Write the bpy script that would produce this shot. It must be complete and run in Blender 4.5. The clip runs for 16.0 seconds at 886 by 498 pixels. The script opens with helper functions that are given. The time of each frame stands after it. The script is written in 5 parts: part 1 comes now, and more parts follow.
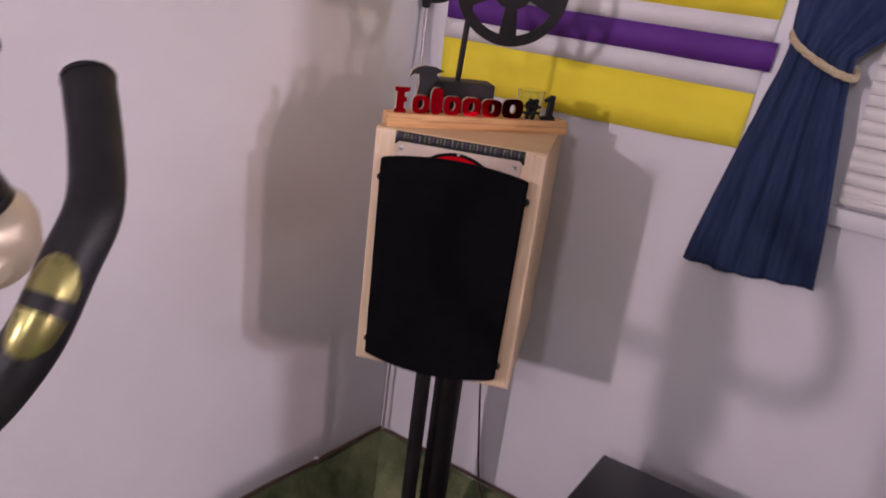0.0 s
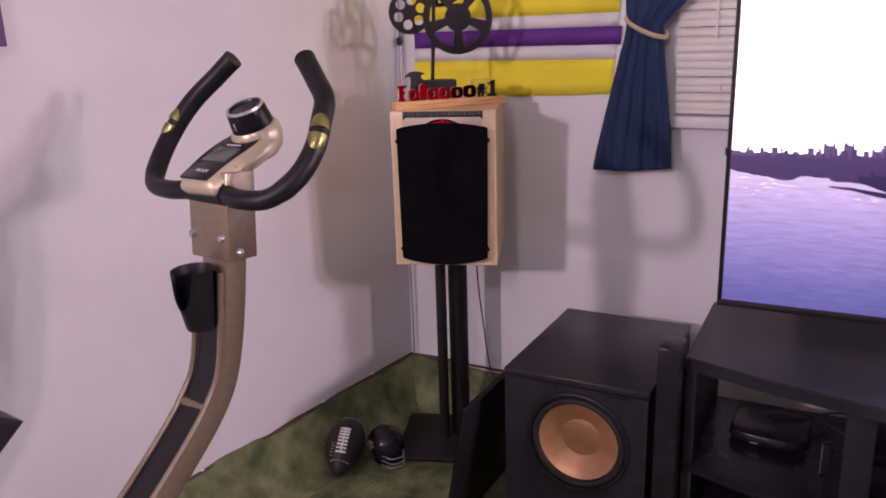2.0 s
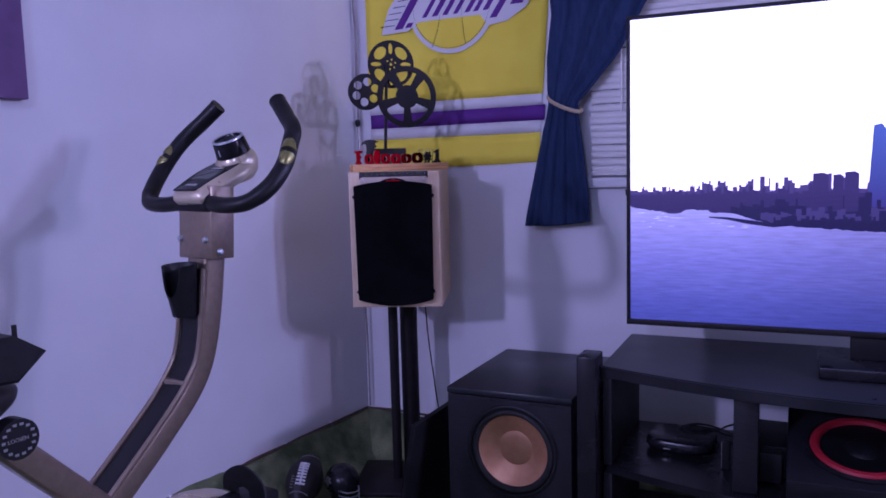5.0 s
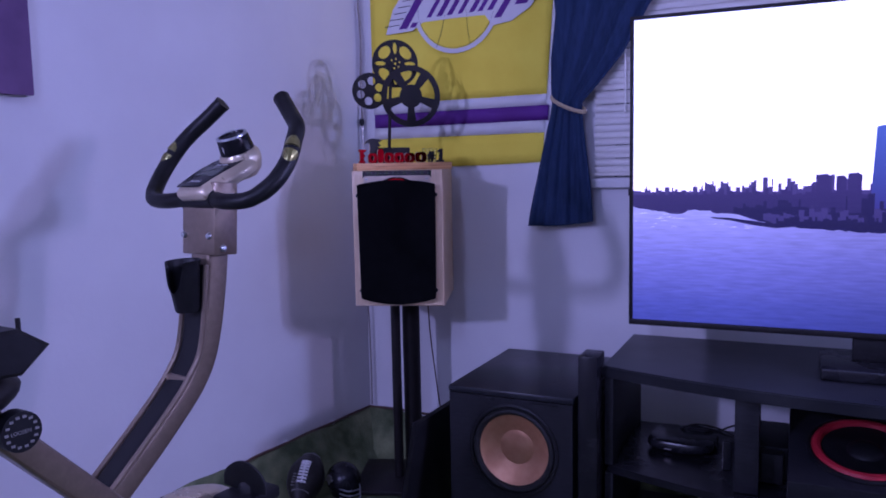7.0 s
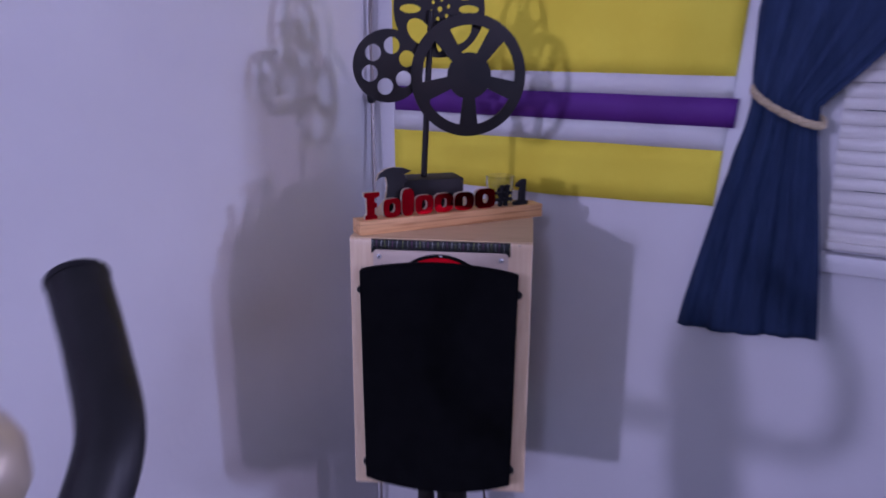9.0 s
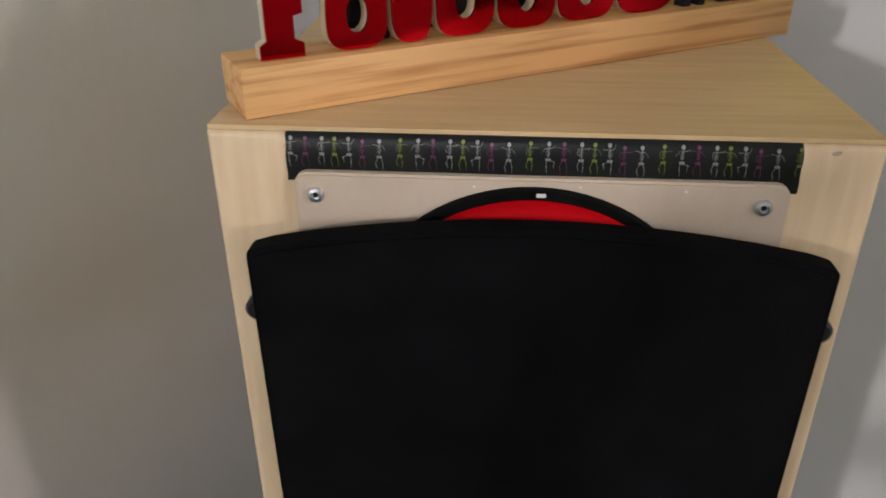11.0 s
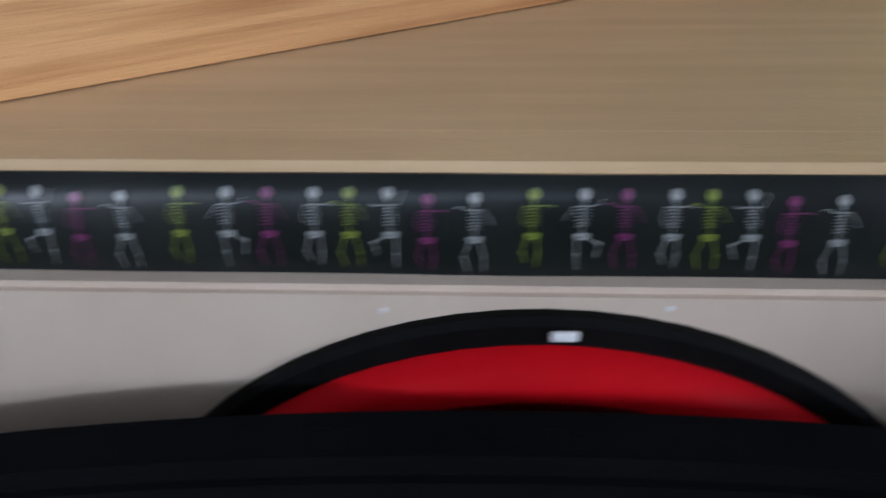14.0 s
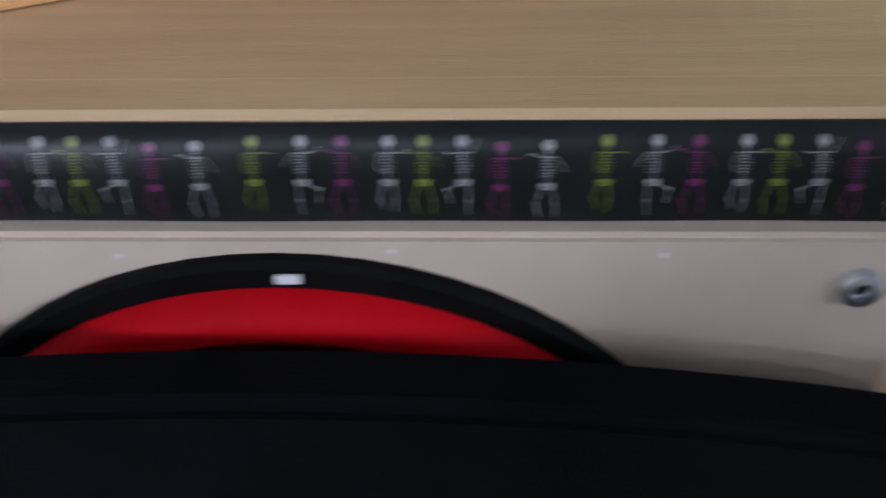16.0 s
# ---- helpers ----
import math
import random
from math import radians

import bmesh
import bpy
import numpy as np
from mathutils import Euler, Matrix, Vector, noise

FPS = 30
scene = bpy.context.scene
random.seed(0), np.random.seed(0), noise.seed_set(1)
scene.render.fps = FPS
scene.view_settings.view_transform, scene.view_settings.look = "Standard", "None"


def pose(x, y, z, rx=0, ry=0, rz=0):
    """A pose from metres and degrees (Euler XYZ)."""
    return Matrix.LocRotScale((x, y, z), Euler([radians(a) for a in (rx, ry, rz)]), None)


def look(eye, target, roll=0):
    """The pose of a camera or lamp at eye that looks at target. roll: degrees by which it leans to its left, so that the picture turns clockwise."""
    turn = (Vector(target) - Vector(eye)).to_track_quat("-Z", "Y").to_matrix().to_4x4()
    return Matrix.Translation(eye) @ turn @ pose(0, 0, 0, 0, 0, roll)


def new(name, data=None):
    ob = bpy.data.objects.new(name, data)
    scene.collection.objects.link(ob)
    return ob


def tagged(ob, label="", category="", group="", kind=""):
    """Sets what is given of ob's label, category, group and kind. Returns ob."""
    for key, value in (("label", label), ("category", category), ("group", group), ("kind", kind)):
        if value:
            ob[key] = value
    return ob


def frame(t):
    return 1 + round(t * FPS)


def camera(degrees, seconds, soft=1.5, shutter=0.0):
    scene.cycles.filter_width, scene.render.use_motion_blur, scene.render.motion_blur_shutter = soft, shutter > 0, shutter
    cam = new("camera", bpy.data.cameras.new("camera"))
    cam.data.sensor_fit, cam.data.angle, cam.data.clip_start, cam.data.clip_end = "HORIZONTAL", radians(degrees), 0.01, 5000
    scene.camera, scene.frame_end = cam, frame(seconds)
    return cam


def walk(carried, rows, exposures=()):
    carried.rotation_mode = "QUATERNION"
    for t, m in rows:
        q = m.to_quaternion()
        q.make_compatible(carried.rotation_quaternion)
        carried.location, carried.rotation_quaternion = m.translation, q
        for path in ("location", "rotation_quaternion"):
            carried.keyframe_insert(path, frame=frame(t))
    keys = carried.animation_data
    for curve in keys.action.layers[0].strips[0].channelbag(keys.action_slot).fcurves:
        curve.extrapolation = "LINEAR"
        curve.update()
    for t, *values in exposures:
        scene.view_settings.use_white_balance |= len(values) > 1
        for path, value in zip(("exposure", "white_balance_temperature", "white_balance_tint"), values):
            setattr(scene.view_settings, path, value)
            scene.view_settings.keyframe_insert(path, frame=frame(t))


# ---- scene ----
cam = camera(59.0, 16.0, soft=1.7, shutter=0.4)
PATH = [
    (0, (1.1993, -1.3776, 1.3532), (0.5114, -0.4855, 0.9397), 7.32),
    (0.5, (1.3750, -1.5920, 1.3352), (0.6733, -0.7214, 0.8997), 6.55),
    (1, (1.5273, -1.8500, 1.3211), (0.8515, -0.9872, 0.8323), 2.56),
    (1.5, (1.6239, -1.9574, 1.3750), (0.9541, -1.0505, 0.9640), 0.43),
    (2, (1.6562, -2.1109, 1.2785), (0.9857, -1.1674, 0.9619), -1.71),
    (2.5, (1.8014, -2.2123, 1.1086), (1.1434, -1.2237, 0.9359), -4.79),
    (3, (1.8793, -2.3341, 1.1035), (1.2512, -1.3224, 0.9552), -2.94),
    (3.5, (1.8783, -2.3652, 1.1075), (1.2362, -1.3593, 0.9812), -1.88),
    (6, (1.8833, -2.3769, 1.0937), (1.2459, -1.3693, 0.9583), -1.26),
    (6.5, (1.8811, -2.3792, 1.0919), (1.2432, -1.3724, 0.9522), -1.14),
    (7, (1.8862, -2.3748, 1.0934), (1.2409, -1.3711, 0.9664), -1.15),
    (7.5, (1.8079, -2.2833, 1.0939), (1.1072, -1.3119, 1.0208), -1.14),
    (8, (1.6414, -2.0640, 1.2968), (0.9499, -1.1002, 1.1152), 0.67),
    (8.5, (1.4091, -1.7202, 1.4056), (0.7594, -0.7523, 1.1209), 1.17),
    (9, (1.0847, -1.3572, 1.3842), (0.4479, -0.3890, 1.0725), 0.37),
    (9.5, (0.8408, -1.0531, 1.3277), (0.1992, -0.0986, 0.9853), -0.23),
    (10, (0.6888, -0.8627, 1.2562), (0.0961, 0.0817, 0.8127), 0.11),
    (12.5, (0.4799, -0.5589, 1.1608), (-0.0678, 0.2960, 0.5212), -0.17),
    (13, (0.4242, -0.5293, 1.1367), (-0.1145, 0.3104, 0.4698), -0.24),
    (13.5, (0.4288, -0.5177, 1.1374), (-0.1123, 0.3132, 0.4615), -1.19),
    (14, (0.4749, -0.4800, 1.1349), (-0.0349, 0.4035, 0.5028), -1.04),
    (14.5, (0.5075, -0.4605, 1.1353), (0.0136, 0.4427, 0.5187), -1.90),
    (15, (0.5353, -0.4451, 1.1333), (0.0478, 0.4353, 0.4795), -2.65),
    (15.5, (0.5505, -0.4381, 1.1354), (0.0875, 0.4215, 0.4378), -2.37),
    (16, (0.5134, -0.4625, 1.1366), (0.0399, 0.3866, 0.4331), -1.17),
]

# ---- light and air ----
EXPOSURES = [(0, -0.08, 6750, 36), (0.5, -0.04, 7200, 38), (1.2, 0.0, 7500, 36), (2.0, -0.05, 6900, 42), (2.5, -0.35, 5900, 47), (3.0, -0.42, 5500, 51), (3.7, -0.55, 5250, 57), (5.8, -0.86, 4560, 59), (7.2, -0.86, 4560, 59),
             (8.0, -1.28, 4230, 54), (8.5, -1.22, 4250, 52), (9.0, -0.60, 5000, 48), (9.5, -0.13, 6150, 34), (10.2, 0.0, 7050, 16), (12.3, 0.0, 5800, 0), (13.5, -0.06, 5400, 2),
             (15.0, -0.1, 5250, 6), (16, -0.12, 5400, 8)]
walk(cam, [(t, look(eye, target, roll)) for t, eye, target, roll in PATH], EXPOSURES)

world = bpy.data.worlds.new("night")
world.use_nodes = True
scene.world = world
world.node_tree.nodes["Background"].inputs[0].default_value = (0.02, 0.03, 0.06, 1)
world.node_tree.nodes["Background"].inputs[1].default_value = 0.3


def lamp(name, eye, target, size, watts, colour):
    data = bpy.data.lights.new(name, "AREA")
    data.shape, data.size, data.energy, data.color = "DISK", size, watts, colour
    ob = new(name, data)
    ob.matrix_world = look(eye, target)
    return ob


lamp("side_lamp", (4.3, -0.38, 1.90), (0.3, -0.4, 1.0), 0.22, 33, (0.88, 0.93, 1.0))
lamp("side_lamp", (4.3, -0.85, 1.86), (0.3, -0.4, 1.0), 0.26, 25, (1.0, 0.79, 0.80))
lamp("rear_lamp", (0.06, -5.0, 2.05), (0.5, -0.2, 0.9), 0.20, 68, (0.97, 0.90, 0.95))
lamp("rear_lamp", (1.75, -3.45, 2.30), (0.45, -0.3, 1.0), 0.28, 15, (0.88, 0.91, 1.0))

# ---- materials ----


def material(name, colour, rough=0.5, metal=0.0, other=None, scale=20.0, bump=0.0, bump_scale=200.0, mix=1.0,
             stretch=(1, 1, 1), coat=0.0, emit=None, strength=0.0, random_value=0.0, alpha=1.0, trans=0.0, spread=(0.35, 0.65)):
    m = bpy.data.materials.new(name)
    m.use_nodes = True
    nt = m.node_tree
    b = nt.nodes["Principled BSDF"]
    b.inputs["Base Color"].default_value = (*colour, 1)
    b.inputs["Roughness"].default_value = rough
    b.inputs["Metallic"].default_value = metal
    b.inputs["Coat Weight"].default_value = coat
    b.inputs["Transmission Weight"].default_value = trans
    coord = nt.nodes.new("ShaderNodeTexCoord")
    mapping = nt.nodes.new("ShaderNodeMapping")
    mapping.inputs["Scale"].default_value = stretch
    nt.links.new(coord.outputs["Object"], mapping.inputs[0])
    if max(colour) < 0.03:
        b.inputs["Specular IOR Level"].default_value = 0.28
    if rough > 0.7:
        b.inputs["Specular IOR Level"].default_value = 0.15
    if name in ("speaker_cloth", "driver_rubber", "red_cone"):
        b.inputs["Specular IOR Level"].default_value = 0.05
    if other:
        big = nt.nodes.new("ShaderNodeTexNoise")
        big.inputs["Scale"].default_value = scale
        big.inputs["Detail"].default_value = 6
        nt.links.new(mapping.outputs[0], big.inputs["Vector"])
        ramp = nt.nodes.new("ShaderNodeValToRGB")
        ramp.color_ramp.elements[0].position, ramp.color_ramp.elements[1].position = spread
        ramp.color_ramp.elements[0].color, ramp.color_ramp.elements[1].color = (*colour, 1), (*other, 1)
        nt.links.new(big.outputs["Fac"], ramp.inputs[0])
        last = ramp.outputs[0]
        if random_value:
            info = nt.nodes.new("ShaderNodeObjectInfo")
            hsv = nt.nodes.new("ShaderNodeHueSaturation")
            span = nt.nodes.new("ShaderNodeMapRange")
            span.inputs[3].default_value, span.inputs[4].default_value = 1 - random_value, 1 + random_value
            nt.links.new(info.outputs["Random"], span.inputs[0])
            nt.links.new(span.outputs[0], hsv.inputs["Value"])
            nt.links.new(last, hsv.inputs["Color"])
            last = hsv.outputs[0]
        nt.links.new(last, b.inputs["Base Color"])
        rr = nt.nodes.new("ShaderNodeMapRange")
        rr.inputs[3].default_value, rr.inputs[4].default_value = max(rough - 0.08, 0.02), min(rough + 0.1, 1)
        nt.links.new(big.outputs["Fac"], rr.inputs[0])
        nt.links.new(rr.outputs[0], b.inputs["Roughness"])
    if bump:
        fine = nt.nodes.new("ShaderNodeTexNoise")
        fine.inputs["Scale"].default_value = bump_scale
        fine.inputs["Detail"].default_value = 4
        nt.links.new(mapping.outputs[0], fine.inputs["Vector"])
        bp = nt.nodes.new("ShaderNodeBump")
        bp.inputs["Strength"].default_value = mix
        bp.inputs["Distance"].default_value = bump
        nt.links.new(fine.outputs["Fac"], bp.inputs["Height"])
        nt.links.new(bp.outputs[0], b.inputs["Normal"])
    if emit:
        b.inputs["Emission Color"].default_value = (*emit, 1)
        b.inputs["Emission Strength"].default_value = strength
    return m


PAINT = material("wall_paint", (0.76, 0.755, 0.77), 0.6, other=(0.70, 0.69, 0.71), scale=2.5, bump=0.002, bump_scale=60, mix=0.25)
CEILING = material("ceiling_paint", (0.8, 0.8, 0.79), 0.8, other=(0.74, 0.74, 0.74), scale=4, bump=0.004, bump_scale=90, mix=0.5)
CARPET = material("green_carpet", (0.080, 0.112, 0.052), 0.95, other=(0.310, 0.345, 0.175), scale=11, bump=0.014, bump_scale=190, mix=1.0, spread=(0.33, 0.70))
BIRCH_TOP = material("birch_top", (0.68, 0.50, 0.29), 0.42, other=(0.61, 0.44, 0.245), scale=7, bump=0.0004, bump_scale=120, mix=0.4, stretch=(2, 22, 10))
FRAME_WOOD = material("pale_frame_wood", (0.76, 0.598, 0.405), 0.36, other=(0.70, 0.527, 0.335), scale=14, bump=0.0003, bump_scale=150, mix=0.4, stretch=(14, 5, 1.5))
SMUDGE = material("worn_smudge", (0.50, 0.40, 0.29), 0.5, other=(0.36, 0.28, 0.20), scale=500, mix=0.8)
BAFFLE = material("baffle_board", (0.64, 0.535, 0.435), 0.42, other=(0.51, 0.415, 0.32), scale=26, bump=0.0004, bump_scale=420, mix=0.5, stretch=(1, 1, 0.6), spread=(0.30, 0.72))
PINE = material("pine", (0.72, 0.41, 0.17), 0.5, other=(0.47, 0.22, 0.07), scale=7, bump=0.0005, bump_scale=90, mix=0.5, stretch=(1.2, 16, 30), spread=(0.48, 0.66))
GRILLE = material("speaker_cloth", (0.0030, 0.0032, 0.0040), 0.95, other=(0.0048, 0.0050, 0.0060), scale=40, bump=0.0006, bump_scale=1800, mix=0.7)
DRIVER_RUBBER = material("driver_rubber", (0.0035, 0.0036, 0.0036), 0.6, other=(0.006, 0.006, 0.006), scale=60, bump=0.0003, bump_scale=600, mix=0.3)
BLACK_PLASTIC = material("black_plastic", (0.008, 0.008, 0.010), 0.45, other=(0.013, 0.013, 0.015), scale=30, bump=0.0004, bump_scale=500, mix=0.3)
BLACK_GLOSS = material("black_lacquer", (0.010, 0.010, 0.013), 0.25, other=(0.015, 0.015, 0.018), scale=12, bump=0.0003, bump_scale=300, mix=0.15)
BLACK_SATIN = material("black_satin_panel", (0.017, 0.018, 0.023), 0.30, other=(0.027, 0.028, 0.033), scale=10, bump=0.0003, bump_scale=250, mix=0.2)
BLACK_ASH = material("black_ash_vinyl", (0.013, 0.013, 0.017), 0.45, other=(0.021, 0.021, 0.026), scale=14, bump=0.0006, bump_scale=140, mix=0.5, stretch=(2, 18, 18))
BLACK_METAL = material("black_steel", (0.009, 0.008, 0.009), 0.5, other=(0.015, 0.012, 0.012), scale=25, bump=0.0004, bump_scale=400, mix=0.3)
RUBBER = material("black_rubber", (0.014, 0.014, 0.015), 0.6, other=(0.024, 0.024, 0.025), scale=40, bump=0.0008, bump_scale=500, mix=0.5)
FOAM = material("foam_grip", (0.009, 0.009, 0.010), 0.38, other=(0.014, 0.014, 0.015), scale=40, bump=0.0006, bump_scale=700, mix=0.4)
COPPER = material("copper_cone", (0.66, 0.36, 0.20), 0.42, metal=0.6, other=(0.60, 0.31, 0.16), scale=40)
RED_CONE = material("red_cone", (0.50, 0.002, 0.008), 0.5, other=(0.42, 0.0015, 0.006), scale=30)
RED_FELT = material("red_mirror_acrylic", (0.46, 0.004, 0.010), 0.10, metal=1.0, other=(0.40, 0.003, 0.008), scale=60)
RED_RING = material("red_rubber_ring", (0.50, 0.02, 0.035), 0.5, other=(0.42, 0.015, 0.03), scale=30)
MDF = material("cut_wood_edge", (0.60, 0.50, 0.36), 0.6, other=(0.48, 0.38, 0.25), scale=80)
STEEL = material("zinc_steel", (0.74, 0.77, 0.80), 0.38, metal=1.0, other=(0.5, 0.53, 0.56), scale=120)
TAPE = material("black_tape", (0.004, 0.006, 0.006), 0.36, other=(0.008, 0.010, 0.010), scale=60, bump=0.0002, bump_scale=180, mix=0.35)
PRINT_WHITE = material("print_white", (0.32, 0.32, 0.31), 0.35, other=(0.15, 0.16, 0.16), scale=900)
PRINT_GREEN = material("print_green", (0.21, 0.25, 0.03), 0.35, other=(0.09, 0.12, 0.015), scale=900)
PRINT_PINK = material("print_pink", (0.17, 0.022, 0.11), 0.35, other=(0.08, 0.012, 0.06), scale=900)
CLOTH_YELLOW = material("yellow_cloth", (0.88, 0.75, 0.055), 0.75, other=(0.82, 0.67, 0.040), scale=6, bump=0.0008, bump_scale=900, mix=0.4)
CLOTH_WHITE = material("white_cloth", (0.72, 0.71, 0.70), 0.75, other=(0.66, 0.65, 0.65), scale=6, bump=0.0008, bump_scale=900, mix=0.4)
CLOTH_PURPLE = material("purple_cloth", (0.115, 0.020, 0.235), 0.7, other=(0.10, 0.016, 0.20), scale=6, bump=0.0008, bump_scale=900, mix=0.4)
CLOTH_BLACK = material("black_print", (0.02, 0.015, 0.03), 0.7)
NAVY = material("navy_curtain", (0.018, 0.033, 0.082), 0.75, other=(0.027, 0.046, 0.108), scale=14, bump=0.001, bump_scale=600, mix=0.6, stretch=(6, 6, 1))
ROPE = material("tieback_rope", (0.55, 0.45, 0.30), 0.8, other=(0.42, 0.33, 0.20), scale=200, bump=0.002, bump_scale=300, mix=0.6)
BLIND = material("blind_vinyl", (0.74, 0.72, 0.68), 0.45, other=(0.68, 0.66, 0.62), scale=9, bump=0.0003, bump_scale=150, mix=0.3, stretch=(1, 10, 10))
TRIM = material("white_trim", (0.74, 0.74, 0.75), 0.4, other=(0.68, 0.68, 0.69), scale=7, bump=0.0006, bump_scale=90, mix=0.25)
BRONZE = material("champagne_paint", (0.28, 0.215, 0.155), 0.32, metal=0.55, other=(0.24, 0.185, 0.13), scale=60, coat=0.3)
SILVER = material("champagne_plastic", (0.60, 0.51, 0.36), 0.28, metal=0.35, other=(0.585, 0.497, 0.35), scale=20, coat=0.3)
OLIVE = material("olive_metal_pad", (0.34, 0.32, 0.12), 0.28, metal=0.8, other=(0.28, 0.26, 0.09), scale=60)
LCD = material("grey_lcd", (0.10, 0.11, 0.10), 0.2, other=(0.085, 0.095, 0.085), scale=20)
WHITE_PRINT = material("white_lettering", (0.65, 0.65, 0.65), 0.5)
CANVAS = material("purple_canvas", (0.11, 0.055, 0.16), 0.7, other=(0.20, 0.11, 0.25), scale=5, bump=0.0006, bump_scale=700, mix=0.4)
CANVAS_DISC = material("pale_canvas_print", (0.50, 0.44, 0.52), 0.7, other=(0.36, 0.30, 0.42), scale=7, bump=0.0006, bump_scale=700, mix=0.4)
CANVAS_RUST = material("rust_canvas_print", (0.26, 0.12, 0.10), 0.7, other=(0.16, 0.07, 0.10), scale=9, bump=0.0006, bump_scale=700, mix=0.4)
CABLE = material("brown_cable", (0.10, 0.055, 0.035), 0.5, other=(0.07, 0.035, 0.025), scale=60)
CLEAR_CABLE = material("clear_speaker_wire", (0.42, 0.38, 0.36), 0.3, metal=0.4, other=(0.33, 0.29, 0.28), scale=80)
LEATHER = material("black_leather", (0.014, 0.013, 0.013), 0.42, other=(0.024, 0.022, 0.021), scale=50, bump=0.001, bump_scale=500, mix=0.7)
SILVER_PRINT = material("silver_print", (0.45, 0.43, 0.42), 0.3, metal=0.5, other=(0.36, 0.34, 0.33), scale=90)
GLASS = material("clear_glass", (0.95, 0.97, 0.96), 0.02, trans=1.0)
LED = material("white_led", (0.8, 0.8, 0.8), 0.3, emit=(0.8, 0.88, 1.0), strength=4)


def glowing(name, low, high, axis_low, axis_high, strength, streak=0.0):
    """A lit picture surface whose colour runs from low to high up the screen."""
    m = bpy.data.materials.new(name)
    m.use_nodes = True
    nt = m.node_tree
    b = nt.nodes["Principled BSDF"]
    b.inputs["Base Color"].default_value = (0.01, 0.01, 0.01, 1)
    b.inputs["Roughness"].default_value = 0.25
    coord = nt.nodes.new("ShaderNodeTexCoord")
    sep = nt.nodes.new("ShaderNodeSeparateXYZ")
    nt.links.new(coord.outputs["Object"], sep.inputs[0])
    span = nt.nodes.new("ShaderNodeMapRange")
    span.inputs[1].default_value, span.inputs[2].default_value = axis_low, axis_high
    nt.links.new(sep.outputs["Z"], span.inputs[0])
    noise_node = nt.nodes.new("ShaderNodeTexNoise")
    mapping = nt.nodes.new("ShaderNodeMapping")
    mapping.inputs["Scale"].default_value = (1.5, 1, 26)
    nt.links.new(coord.outputs["Object"], mapping.inputs[0])
    nt.links.new(mapping.outputs[0], noise_node.inputs["Vector"])
    noise_node.inputs["Scale"].default_value = 5
    noise_node.inputs["Detail"].default_value = 6
    add = nt.nodes.new("ShaderNodeMath")
    add.operation = "MULTIPLY_ADD"
    nt.links.new(noise_node.outputs["Fac"], add.inputs[0])
    add.inputs[1].default_value = streak
    nt.links.new(span.outputs[0], add.inputs[2])
    ramp = nt.nodes.new("ShaderNodeValToRGB")
    ramp.color_ramp.elements[0].color, ramp.color_ramp.elements[1].color = (*low, 1), (*high, 1)
    nt.links.new(add.outputs[0], ramp.inputs[0])
    nt.links.new(ramp.outputs[0], b.inputs["Emission Color"])
    b.inputs["Emission Strength"].default_value = strength
    return m


SKY = glowing("screen_sky", (1.0, 0.82, 0.84), (1.0, 0.96, 1.0), 0.36, 0.44, 2.9)


def water():
    """Lit water: pale towards the far shore, deeper blue below, darker under the city, with fine ripples."""
    m = glowing("screen_water", (0.075, 0.090, 0.32), (0.72, 0.66, 0.92), -0.02, 0.33, 1.0, streak=0.10)
    nt = m.node_tree
    ramp = [n for n in nt.nodes if n.bl_idname == "ShaderNodeValToRGB"][0]
    for at, col in ((0.30, (0.17, 0.175, 0.47, 1)), (0.62, (0.36, 0.335, 0.68, 1)), (0.86, (0.58, 0.52, 0.84, 1))):
        ramp.color_ramp.elements.new(at).color = col
    coord = [n for n in nt.nodes if n.bl_idname == "ShaderNodeTexCoord"][0]
    sep = [n for n in nt.nodes if n.bl_idname == "ShaderNodeSeparateXYZ"][0]
    shade = nt.nodes.new("ShaderNodeMapRange")
    shade.inputs[1].default_value, shade.inputs[2].default_value, shade.inputs[3].default_value, shade.inputs[4].default_value = 0.26, 0.70, 1.0, 0.68
    nt.links.new(sep.outputs["X"], shade.inputs[0])
    wave = nt.nodes.new("ShaderNodeTexNoise")
    wave.inputs["Scale"].default_value, wave.inputs["Detail"].default_value = 22, 5
    mapping = nt.nodes.new("ShaderNodeMapping")
    mapping.inputs["Scale"].default_value = (0.8, 1, 7)
    mapping.inputs["Rotation"].default_value = (0, radians(9), 0)
    nt.links.new(coord.outputs["Object"], mapping.inputs[0])
    nt.links.new(mapping.outputs[0], wave.inputs["Vector"])
    ripple = nt.nodes.new("ShaderNodeMapRange")
    ripple.inputs[1].default_value, ripple.inputs[2].default_value, ripple.inputs[3].default_value, ripple.inputs[4].default_value = 0.3, 0.7, 0.86, 1.16
    nt.links.new(wave.outputs["Fac"], ripple.inputs[0])
    both = nt.nodes.new("ShaderNodeMath")
    both.operation = "MULTIPLY"
    nt.links.new(shade.outputs[0], both.inputs[0])
    nt.links.new(ripple.outputs[0], both.inputs[1])
    nt.links.new(both.outputs[0], nt.nodes["Principled BSDF"].inputs["Emission Strength"])
    return m


